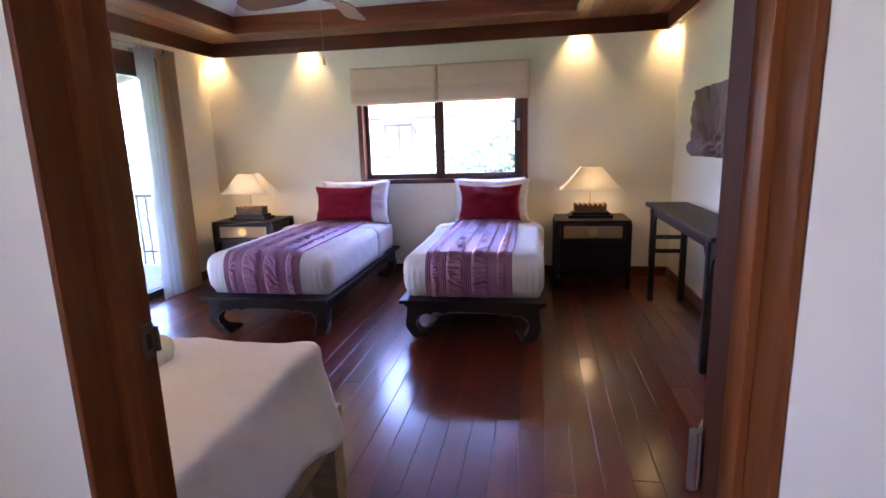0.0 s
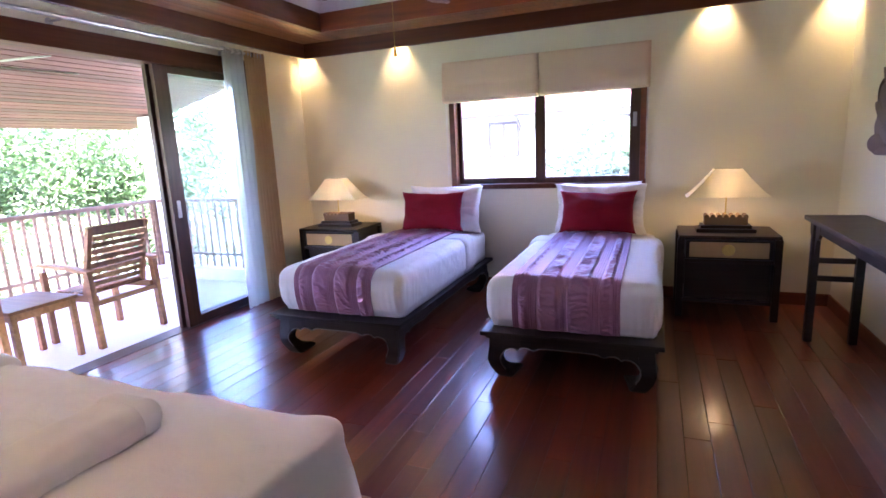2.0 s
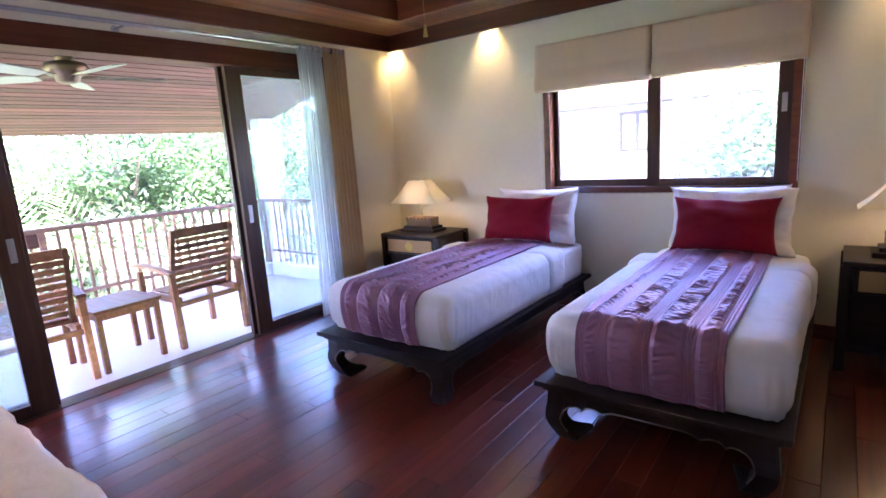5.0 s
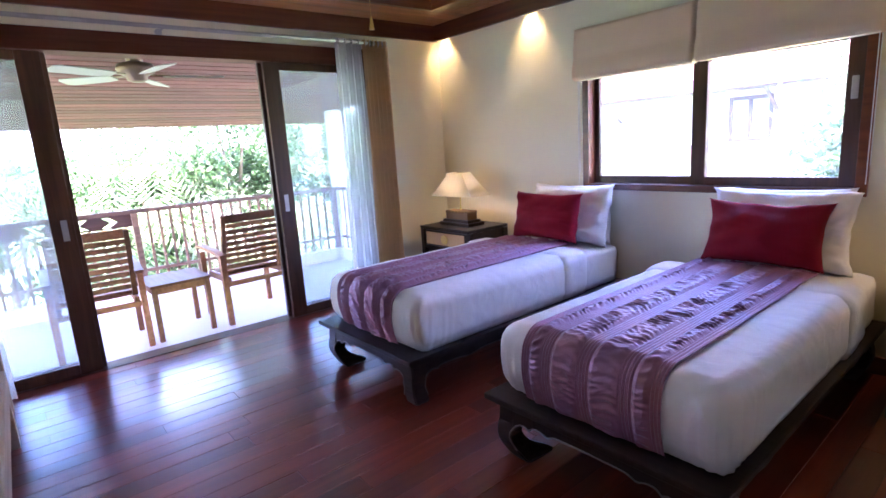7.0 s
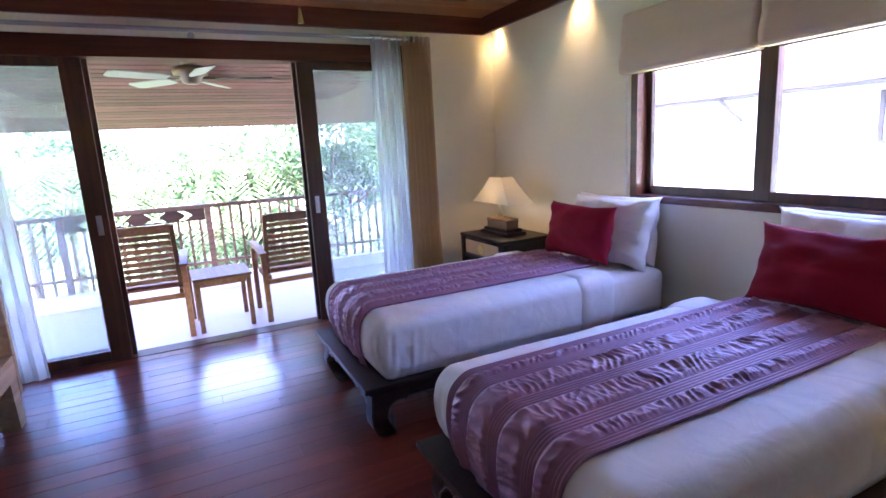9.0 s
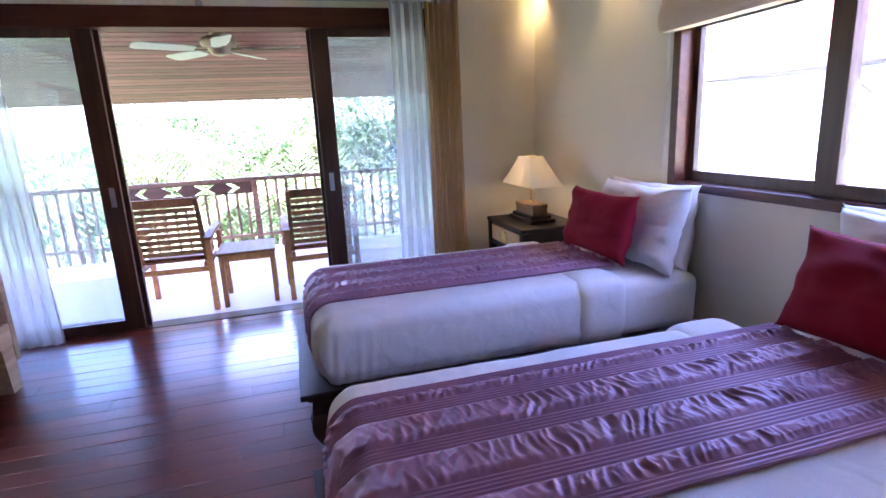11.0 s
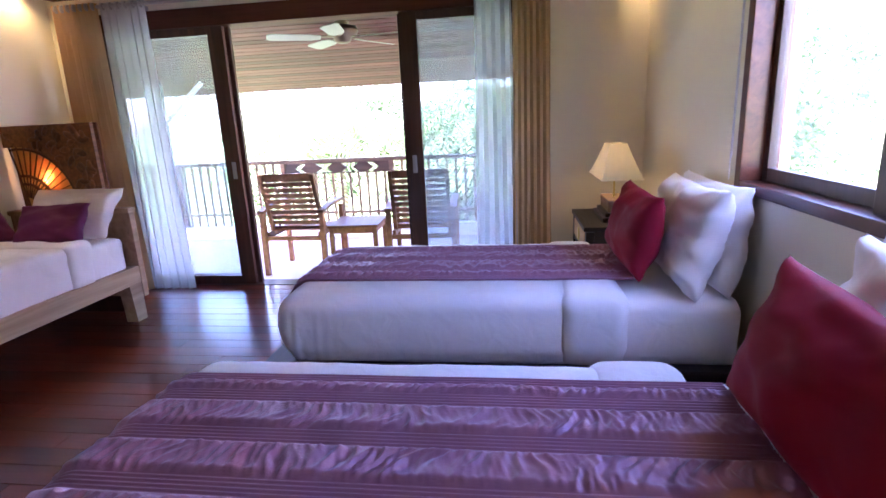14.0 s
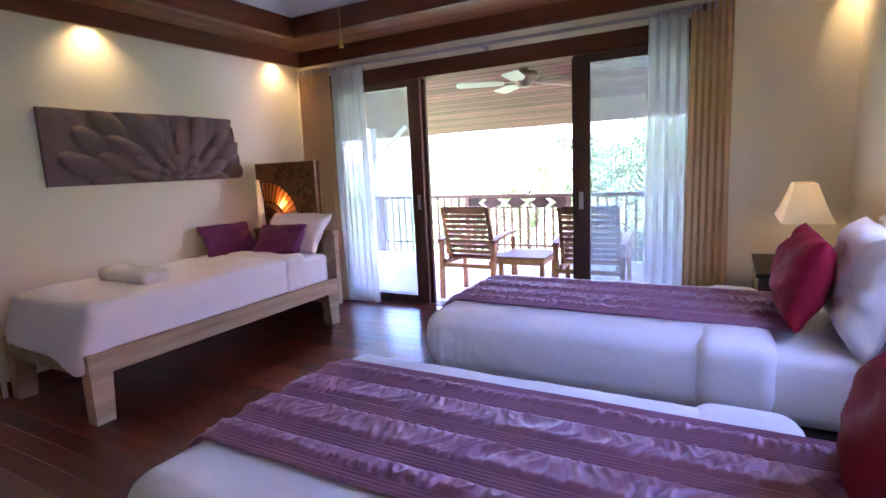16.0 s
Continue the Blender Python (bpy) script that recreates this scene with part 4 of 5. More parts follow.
# ---- carved stone wall reliefs ----
def relief(W, H, label, rz, origin, flip=1):
    """A carved slab in its own x and z: petals opening from below the middle; flip mirrors it."""
    bm = bmesh.new()
    rng = random.Random(5)
    petals = []
    for ring, (rad, num, ln, wd, hh) in enumerate(((0.05, 5, 0.055, 0.028, 0.070), (0.14, 8, 0.085, 0.042, 0.064), (0.27, 9, 0.16, 0.055, 0.060), (0.44, 10, 0.21, 0.075, 0.050),
                                                   (0.62, 11, 0.24, 0.10, 0.040), (0.80, 12, 0.24, 0.12, 0.030))):
        for k in range(num):
            a = math.pi * (k + 0.5 * (ring % 2) + rng.uniform(-0.22, 0.22)) / (num - 0.5)
            px, pz = 0.20 + rad * math.cos(a) * 1.1, rad * math.sin(a) * 0.82 + 0.02
            if px > -0.48 + 0.55 * max(0.0, pz - 0.12):
                petals.append((px, pz, a + rng.uniform(-0.15, 0.15), ln * rng.uniform(0.9, 1.12), wd * rng.uniform(0.85, 1.1), hh * rng.uniform(0.8, 1.15)))
    nx, nz = 190, 64
    rows = []
    for j in range(nz + 1):
        row = []
        for i in range(nx + 1):
            x, z = -W / 2 + W * i / nx, H * j / nz
            hgt = 0.022 + 0.004 * noise.noise(Vector((x * 14, z * 14, 0)))
            for px, pz, a, ln, wd, hh in petals:
                dx, dz = x - px, z - pz
                al, ac = (dx * math.cos(a) + dz * math.sin(a)) / ln, (-dx * math.sin(a) + dz * math.cos(a)) / wd
                r = al * al + ac * ac
                if r < 1:
                    hgt = max(hgt, 0.010 + 1.6 * hh * (1 - r) ** 0.32 * (0.75 + 0.35 * al))
            # stepped ends of the slab
            end = 0.0 if z < 0.20 else (0.012 if z < 0.32 else 0.05)
            row.append(bm.verts.new((flip * min(x, W / 2 - end), -hgt, z + 0.010 * noise.noise(Vector((x * 2.2, 3.0, 0))) * (j / nz))))
        rows.append(row)
    for j in range(nz):
        for i in range(nx):
            bm.faces.new((rows[j][i], rows[j][i + 1], rows[j + 1][i + 1], rows[j + 1][i]))
    rim = [e for e in bm.edges if e.is_boundary]
    g = bmesh.ops.extrude_edge_only(bm, edges=rim)
    for v in g["geom"]:
        if isinstance(v, bmesh.types.BMVert):
            v.co.y = 0.0
    bmesh.ops.recalc_face_normals(bm, faces=bm.faces)
    return solid("stone_relief", bm, M_STONE, label, "wall relief", "stone reliefs", True, pose(*origin, 0, 0, rz))


relief(1.56, 0.52, "mauve sandstone flower relief hanging above the low bed", 180, (-1.76, YF + 0.002, 1.31))
relief(1.56, 0.52, "mauve sandstone flower relief hanging above the console table", -90, (XR - 0.002, 4.22, 1.23), -1)


# ---- low pale bed with its carved panel ----
def pale_bed(x0, x1, y0, y1):
    b = thing("day_bed", ((x0 + x1) / 2, (y0 + y1) / 2, 0), "low pale limed-wood single bed against the wall", "bed")
    w, l = (x1 - x0) / 2, (y1 - y0) / 2
    for sx in (-1, 1):
        for sy in (-1, 1):
            bm = bmesh.new()
            pr = [(0, 0), (0.10, 0), (0.12, 0.275), (0.0, 0.275)]
            extrude_profile(bm, pr, 0.09, lambda u, v, q: (sx * (w - 0.004 - u), sy * (l - 0.004 - q), v))
            part("leg", bm, M_PALE, b)
        part("side_rail", one_box(-w, w, sx * (l - 0.025) - 0.025, sx * (l - 0.025) + 0.025, 0.275, 0.40, bevel=0.007), M_PALE, b)
        part("end_rail", one_box(sx * (w - 0.025) - 0.025, sx * (w - 0.025) + 0.025, -l + 0.05, l - 0.05, 0.275, 0.395, bevel=0.006), M_PALE, b)
    part("base", one_box(-w + 0.05, w - 0.05, -l + 0.05, l - 0.05, 0.30, 0.34), M_PALE, b)
    part("headboard", one_box(-w - 0.052, -w - 0.002, -l, l, 0.16, 0.79, bevel=0.006), M_PALE, b)
    part("head_cap", one_box(-w - 0.062, -w + 0.012, -l - 0.008, l + 0.008, 0.79, 0.825, bevel=0.006), M_PALE, b)


P0, P1, PY0, PY1 = -2.66, -0.59, 1.065, 2.03
pale_bed(P0, P1, PY0, PY1)
solid("mattress", soft_box(P0 + 0.02, P1 - 0.06, PY0 + 0.06, PY1 - 0.06, 0.341, 0.628, 0.05, (30, 14, 6), 0.005, 4, 3.0), M_SHEET,
      "white sheeted mattress on the pale wooden bed", "mattress", smooth=True)
d = tagged(new("duvet"), "white cotton duvet spread loosely over the low bed", "duvet")
bm = soft_box(-2.14, P1 - 0.045, PY0 + 0.035, PY1 - 0.03, 0.385, 0.670, 0.045, (70, 44, 12), 0.016, 4, 8.0)
for v in bm.verts:
    drop = 1 - min(1.0, max(0.0, (v.co.z - 0.385) / 0.2))
    if v.co.x > P1 - 0.14:
        # hangs over the foot rail, lowest near the free corner
        f = min(1.0, (v.co.x - P1 + 0.14) / 0.08)
        v.co.x += 0.075 * drop * f
        v.co.z -= f * drop * (0.015 + 0.085 * math.exp(-((v.co.y - 1.93) / 0.16) ** 2))
part("cover", bm, M_SHEET, d, "", True)
part("turned_edge", soft_box(-2.30, -2.10, PY0 + 0.045, PY1 - 0.006, 0.40, 0.680, 0.05, (10, 34, 10), 0.012, 5, 12.0), M_SHEET, d, "folded-back cotton edge", True)
solid("pillow", pillow_mesh(0.70, 0.42, 0.16, 31), M_PILLOW, "white cotton pillow leaning on the pale headboard", "pillow", smooth=True, at=pose(-2.47, 1.62, 0.642, -40, 0, 90))
solid("cushion", pillow_mesh(0.46, 0.30, 0.13, 33, pinch=0.08, crumple=0.3), M_PURPLE, "plum silk cushion on the low white bed", "cushion", "plum cushions", True, pose(-2.28, 1.70, 0.657, -38, 0, 100))
solid("cushion", pillow_mesh(0.48, 0.31, 0.13, 35, pinch=0.08, crumple=0.3), M_PURPLE, "plum silk cushion propped beside the wall", "cushion", "plum cushions", True, pose(-2.20, 1.32, 0.657, -32, 0, 172))


def rolled_towel(x, y, z, rz):
    t = thing("rolled_towel", (x, y, z), "thick white towel rolled up on the low bed", "towel", rz=rz)
    bm = soft_box(-0.22, 0.20, -0.095, 0.095, 0.0, 0.092, 0.045, (30, 14, 10), 0.006, 7, 2.0)
    part("roll", bm, M_TOWEL, t, "", True)
    for sx in (-1, 1):
        bm = soft_box(sx * 0.21 - 0.045, sx * 0.21 + 0.025, -0.102, 0.102, 0.0, 0.098, 0.045, (8, 14, 10), 0.004, 9, 5.0)
        part("folded_end", bm, M_TOWEL, t, "", True)


rolled_towel(-1.18, 1.57, 0.664, 92)


def carved_panel(x, y0, y1, z0, z1):
    c = thing("carved_lamp_panel", (x, (y0 + y1) / 2, z0), "carved brown wooden panel lamp with glowing fan cut-out", "wall lamp")
    w, h = (y1 - y0) / 2, z1 - z0
    cy, cz, R = -w + 0.10, 0.06, 0.42   # fan centre
    # board with the fan sector left open
    outline = [(cy + R * math.cos(math.radians(a)), cz + R * math.sin(math.radians(a))) for a in range(0, 101, 5)]
    outline = [p for p in outline if p[0] > -w + 0.03]
    pts = [(w, 0.0), (w, h), (-w, h), (-w, outline[-1][1])] + [(-w + 0.03, outline[-1][1])] + outline[::-1] + [(cy + R, 0.0)]
    bm = bmesh.new()
    extrude_profile(bm, pts, 0.03, lambda u, v, q: (q, u, v))
    part("board", bm, M_CARVED, c)
    part("backing", one_box(-0.045, -0.035, -w, w, 0, h), M_CARVED, c)
    for k in range(13):
        a = math.radians(4 + k * 8)
        m = pose(0.012, cy, cz) @ Matrix.Rotation(a, 4, "X")
        part("rib", one_box(-0.002, 0.004, 0.05, R + 0.004, -0.0035, 0.0035, m=m), M_CARVED, c)
    fan = bmesh.new()
    sector = [(cy, cz - 0.04)] + [(cy + (R + 0.01) * math.cos(math.radians(a)), cz + (R + 0.01) * math.sin(math.radians(a))) for a in range(0, 101, 5)]
    extrude_profile(fan, [(max(p, -w + 0.035), q) for p, q in sector], 0.002, lambda u, v, q: (0.004 + q, u, v))
    part("screen", fan, M_AMBER, c, "glowing amber paper fan")
    for rr in (0.16, 0.22, R - 0.005):
        bm = bmesh.new()
        arc = [(cy + r2 * math.cos(math.radians(a)), cz + r2 * math.sin(math.radians(a))) for r2, rng in ((rr, range(0, 101, 5)), (rr - 0.018, range(100, -1, -5))) for a in rng]
        extrude_profile(bm, arc, 0.012, lambda u, v, q: (0.008 + q, u, v))
        part("arch", bm, M_CARVED, c)
    rng = random.Random(3)
    bm = bmesh.new()
    bmesh.ops.create_icosphere(bm, subdivisions=2, radius=0.03, matrix=Matrix.Diagonal((0.35, 1.5, 0.75, 1)))
    carved = finish("carved_leaf", bm, M_CARVED, True)
    for k in range(110):
        u, v = rng.uniform(-w + 0.05, w - 0.05), rng.uniform(0.05, h - 0.04)
        if math.hypot(u - cy, v - cz) > R + 0.045:
            o = new("carved_leaf", carved)
            o.parent, o.matrix_basis = c, pose(0.029, u, v, rng.uniform(0, 180), 0, 0)
    bm = bmesh.new()
    bmesh.ops.create_uvsphere(bm, u_segments=12, v_segments=8, radius=0.02, matrix=pose(-0.012, cy + 0.17, cz + 0.17))
    part("bulb", bm, M_BULB, c, "lit warm bulb", True)
    bulb(x - 0.012, (y0 + y1) / 2 + cy + 0.20, z0 + cz + 0.20, 0.07, (1.0, 0.60, 0.20), 0.012)


carved_panel(-2.762, 1.07, 1.80, 0.80, 1.43)
structure("trim_panel_stand", one_box(-2.81, -2.765, 1.08, 1.79, 0.0, 0.80), M_DARKFRAME, "dark wooden support behind the headboard", "support")


# ---- downlights ----
def downlight(x, y, tx, ty, watts, tz=2.10, cone=84):
    d = thing("downlight", (x, y, 2.50), "small round lit downlight recessed behind the fascia", "downlight", "downlights")
    part("ring", lathe(bmesh.new(), [(0.022, -0.012), (0.034, -0.012), (0.036, 0.0), (0.022, 0.0)], 20), M_STEEL, d)
    part("lens", tube(bmesh.new(), (0, 0, -0.008), (0, 0, -0.003), 0.021, n=20), M_LENS, d, "glowing lens")
    spot(x, y, 2.475, tx, ty, tz, watts, cone)


for x in (-3.30, -2.21, 0.56, 1.40):
    downlight(x, YB - 0.10, x, YB + 0.04, 0.62)
for x in (-3.10, -1.38):
    downlight(x, YF + 0.10, x, YF + 0.10, 0.56, 0.8, 125)
for y in (3.9, 2.2):
    downlight(XR - 0.09, y, XR + 0.03, y, 0.2)


# ---- ceiling fan ----
def ceiling_fan(x, y, z_mount, drop, radius, blade_mat, body_mat, turn, label, n=5, chain=0.0, thick=0.07):
    f = thing("ceiling_fan", (x, y, z_mount), label, "ceiling fan", rz=turn)
    part("canopy", lathe(bmesh.new(), [(0.02, -0.07), (0.055, -0.05), (0.065, -0.01), (0.065, 0.0)], 24), body_mat, f, "", True)
    part("downrod", tube(bmesh.new(), (0, 0, -drop + 0.05), (0, 0, -0.06), 0.012), body_mat, f)
    part("motor", lathe(bmesh.new(), [(0.04, -drop - 0.09), (0.075, -drop - 0.075), (0.085, -drop - 0.04), (0.135, -drop - 0.02), (0.15, -drop + 0.02), (0.13, -drop + 0.055), (0.05, -drop + 0.075), (0.02, -drop + 0.08)], 28), body_mat, f, "", True)
    for k in range(n):
        a = 2 * math.pi * k / n
        m = Matrix.Rotation(a, 4, "Z") @ Matrix.Translation((0, 0, -drop - 0.045)) @ Matrix.Rotation(math.radians(11), 4, "X")
        bl = bmesh.new()
        pr = [(0.20, -0.045), (0.30, -thick), (radius - 0.04, -thick - 0.008), (radius, -thick + 0.02), (radius, thick - 0.02), (radius - 0.04, thick + 0.008), (0.30, thick), (0.20, 0.045)]
        extrude_profile(bl, pr, 0.007, lambda u, v, q: m @ Vector((u, v, q)))
        b = part("blade", bl, blade_mat, f)
        part("blade_iron", one_box(0.10, 0.25, -0.018, 0.018, 0.008, 0.014, bevel=0.002, m=m), body_mat, b)
    if chain:
        c = part("pull_chain", tube(bmesh.new(), (-0.065, 0.05, -drop - chain), (-0.065, 0.05, -drop - 0.03), 0.0008, n=5), M_BRASS, f, "thin brass pull chain")
        part("pull_knob", tube(bmesh.new(), (-0.065, 0.05, -drop - chain - 0.05), (-0.065, 0.05, -drop - chain), 0.011, 0.004, 12), M_BRASS, c)
    return f


ceiling_fan(-1.06, 3.45, 3.66, 1.33, 0.68, M_BLADE, M_BRONZE, 24, "dark rosewood-bladed bronze ceiling fan under the white vault", chain=0.40)


# ---- balcony ----
BX, BY0, BY1, BZ = -5.86, -1.4, 5.76, -0.11
structure("floor_balcony", one_box(BX - 0.10, XL - WALL, BY0, BY1 + 0.1, -0.31, BZ), M_TILE, "pale smooth balcony floor", "floor")
structure("kerb_balcony", box(one_box(BX - 0.08, BX + 0.08, BY0, BY1 + 0.08, BZ, 0.05, bevel=0.008), BX + 0.08, XL - WALL, BY1 - 0.08, BY1 + 0.08, BZ, 0.05, bevel=0.008),
          M_WHITEWASH, "low white rendered kerb under the railing", "kerb")
structure("column_1", one_box(BX - 0.10, BX + 0.10, BY1 - 0.02, BY1 + 0.18, 0.05, 1.95, bevel=0.01), M_WHITEWASH, "white rendered balcony column", "column")
structure("column_2", one_box(BX - 0.08, BX + 0.08, 0.06, 0.22, 0.05, 1.95, bevel=0.01), M_WHITEWASH, "white rendered balcony column", "column")
structure("trim_strut", tube(bmesh.new(), (BX, 0.22, 1.45), (BX, 0.81, 1.93), 0.035, n=4), M_WHITEWASH, "white diagonal roof strut", "strut")

rl = thing("balcony_railing", (BX, 2.4, 0.05), "brown wooden balcony railing with vertical balusters", "railing")
part("top_rail", one_box(-0.035, 0.035, BY0 - 2.4, BY1 - 2.4 - 0.03, 0.815, 0.86, bevel=0.006), M_RAIL, rl)
part("low_rail", one_box(-0.022, 0.022, BY0 - 2.4, BY1 - 2.4 - 0.03, 0.145, 0.18, bevel=0.004), M_RAIL, rl)
bal = finish("baluster", one_box(-0.012, 0.012, -0.014, 0.014, 0.0, 0.815, bevel=0.002), M_RAIL)
short_bal = finish("baluster", one_box(-0.012, 0.012, -0.014, 0.014, 0.0, 0.676, bevel=0.002), M_RAIL)
y = BY0 + 0.05
while y < BY1 - 0.04:
    o = new("baluster", short_bal if 1.81 < y < 3.21 else bal)
    o.parent, o.location = rl, (0, y - 2.4, 0)
    y += 0.115
for y in (1.78, 3.23, 5.70, 0.3, -1.35):
    part("post", one_box(-0.03, 0.03, y - 2.4 - 0.03, y - 2.4 + 0.03, 0.0, 0.815, bevel=0.004), M_RAIL, rl)
# cut-out board
pb = tagged(new("fretwork_board"), "dark fretwork board with chevron cut-outs on the railing", "fretwork board")
pb.matrix_basis = pose(BX - 0.010, 1.817, 0.726)


def plate(pts):
    return extrude_profile(bmesh.new(), pts, 0.02, lambda u, v, q: (q, u, v))


LW, LH = 1.38, 0.138
part("strip", one_box(0, 0.02, 0, LW, 0, 0.014), M_FRET, pb)
part("strip", one_box(0, 0.02, 0, LW, LH - 0.012, LH), M_FRET, pb)
a, b, mz = 0.014, LH - 0.012, LH / 2
part("end_piece", plate([(0, a), (0.205, a), (0.132, mz), (0.205, b), (0, b)]), M_FRET, pb)
part("end_piece", plate([(LW, a), (LW, b), (1.167, b), (1.25, mz), (1.167, a)]), M_FRET, pb)
for left, l1, r1, right in ((0.20, 0.27, 0.403, 0.50), (0.559, 0.632, 0.75, 0.832), (0.897, 0.979, 1.097, 1.176)):
    part("lozenge", plate([(l1, a), (r1, a), (right, mz), (r1, b), (l1, b), (left, mz)]), M_FRET, pb)

el = thing("end_railing", (-4.35, BY1, 0.05), "brown wooden railing across the balcony end", "railing")
part("top_rail", one_box(-1.46, 0.72, -0.035, 0.035, 0.815, 0.86, bevel=0.006), M_RAIL, el)
part("low_rail", one_box(-1.46, 0.72, -0.022, 0.022, 0.145, 0.18, bevel=0.004), M_RAIL, el)
for k in range(18):
    o = new("baluster", bal)
    o.parent, o.location = el, (-1.33 + 0.115 * k, 0, 0)

# sloping board ceiling over the balcony
bm = bmesh.new()
c0, c1 = Vector((XL - WALL + 0.01, 0, 2.47)), Vector((-6.50, 0, 1.82))
nb = 30
dirn = (c1 - c0) / nb
nrm = Vector((-dirn.z, 0, dirn.x)).normalized()
nrm = nrm if nrm.z > 0 else -nrm
for k in range(nb):
    p = c0 + dirn * k
    q = p + dirn * 0.88
    lo, hi = BY0 - 0.3, BY1 + 0.28
    vs = [bm.verts.new(v) for v in ((p.x, lo, p.z), (q.x, lo, q.z), (q.x, hi, q.z), (p.x, hi, p.z))]
    ws = [bm.verts.new(Vector(v.co) + nrm * 0.02) for v in vs]
    bm.faces.new(vs)
    bm.faces.new(ws[::-1])
    for i in range(4):
        j = (i + 1) % 4
        bm.faces.new((vs[j], vs[i], ws[i], ws[j]))
bmesh.ops.recalc_face_normals(bm, faces=bm.faces)
structure("ceiling_balcony", bm, M_BALCEIL, "sloping red-brown board ceiling over the balcony", "ceiling")
bm = bmesh.new()
extrude_profile(bm, [(c0.x + 0.2, c0.z + 0.11), (c1.x, c1.z + 0.03), (c1.x - 0.02, c1.z + 0.12), (c0.x + 0.2, c0.z + 0.25)], BY1 - BY0 + 0.58, lambda u, v, q: (u, BY0 - 0.3 + q, v))
structure("roof_balcony", bm, M_ROOF, "tiled roof over the balcony", "roof")
# out-of-view slab, run out past the hall to block direct sun
structure("roof_sun_block", one_box(OUT[0] - 0.1, OUT[1] + 0.6, OUT[2] - 4.3, OUT[3] + 0.5, 3.85, 3.95), M_ROOF, "unseen slab over bedroom and hall, added to keep the sun out", "roof")

ceiling_fan(-4.34, 3.20, 2.26, 0.10, 0.68, M_PALEBLADE, M_BRONZE, 8, "bronze ceiling fan with pale blades over the balcony")


def garden_chair(x, y, rz=0.0):
    """Seen from the room: its back towards +x, seat facing -x."""
    c = thing("garden_chair", (x, y, BZ), "slatted teak armchair standing on the balcony", "garden chair", "balcony chairs", rz)
    W = 0.33
    for s in (-1, 1):
        back = [(0.0, 0.0), (0.045, 0.0), (0.025, 0.63), (-0.03, 0.63)]
        part("back_leg", extrude_profile(bmesh.new(), back, 0.045, lambda u, v, q: (u, s * (W - 0.02) - 0.022 + q, v)), M_TEAK, c)
        part("front_leg", one_box(-0.55, -0.505, s * (W - 0.02) - 0.022, s * (W - 0.02) + 0.022, 0, 0.63, bevel=0.004), M_TEAK, c)
        arm = [(-0.60, 0.665), (-0.52, 0.675), (-0.20, 0.66), (0.03, 0.63), (0.03, 0.655), (-0.20, 0.69), (-0.52, 0.702), (-0.60, 0.688)]
        part("armrest", extrude_profile(bmesh.new(), arm, 0.065, lambda u, v, q: (u, s * (W - 0.02) - 0.032 + q, v)), M_TEAK, c)
        part("seat_rail", one_box(-0.505, -0.0, s * (W - 0.065) - 0.016, s * (W - 0.065) + 0.016, 0.38, 0.435, bevel=0.003), M_TEAK, c)
        stile = [(-0.15, 0.40), (-0.095, 0.40), (-0.04, 0.66), (0.055, 1.00), (0.02, 1.01), (-0.08, 0.67)]
        part("back_stile", extrude_profile(bmesh.new(), stile, 0.035, lambda u, v, q: (u, s * (W - 0.065) - 0.0175 + q, v)), M_TEAK, c)
    part("cross_rail", one_box(-0.02, 0.02, -W + 0.043, W - 0.043, 0.355, 0.395, bevel=0.003), M_TEAK, c)
    slat = finish("slat", one_box(-0.008, 0.008, -W + 0.083, W - 0.083, -0.02, 0.02, bevel=0.003), M_TEAK)
    for k in range(9):
        f = k / 8
        z = 0.46 + 0.45 * f
        xx = -0.115 + 0.065 * min(1, f * 2) + 0.085 * max(0, f - 0.4) / 0.6
        o = new("slat", slat)
        o.parent, o.matrix_basis = c, pose(xx, 0, z, 0, 14, 0)
    part("top_slat", one_box(0.005, 0.035, -W + 0.083, W - 0.083, 0.935, 1.01, bevel=0.004), M_TEAK, c)
    for k in range(8):
        o = new("slat", slat)
        o.parent, o.matrix_basis = c, pose(-0.49 + 0.054 * k, 0, 0.443, 0, 90, 0)
    return c


garden_chair(-4.09, 3.89, 3)
garden_chair(-4.09, 2.61, -2)

st = thing("side_table", (-4.31, 3.21, BZ), "small square teak side table on the balcony", "side table", rz=2)
bm = one_box(-0.26, 0.26, -0.25, 0.25, 0.475, 0.50, bevel=0.004)
part("tabletop", bm, M_TEAK, st)
for sx in (-1, 1):
    for sy in (-1, 1):
        part("leg", one_box(sx * 0.225 - 0.02, sx * 0.225 + 0.02, sy * 0.215 - 0.02, sy * 0.215 + 0.02, 0, 0.474, bevel=0.003), M_TEAK, st)
    part("apron", one_box(sx * 0.225 - 0.01, sx * 0.225 + 0.01, -0.195, 0.195, 0.415, 0.474, bevel=0.002), M_TEAK, st)
    part("apron", one_box(-0.205, 0.205, sx * 0.215 - 0.01, sx * 0.215 + 0.01, 0.415, 0.474, bevel=0.002), M_TEAK, st)


# ---- garden ----
bm = bmesh.new()
bmesh.ops.create_grid(bm, x_segments=2, y_segments=2, size=600)
for v in bm.verts:
    v.co.z = GROUND
structure("ground", bm, M_GRASS, "green lawn of the garden below", "ground")


def leaf_quad(verts, faces, c, d, side, ln, wd):
    n = len(verts)
    verts += [c, c + d * ln * 0.5 + side * wd, c + d * ln, c + d * ln * 0.5 - side * wd]
    faces.append((n, n + 1, n + 2, n + 3))


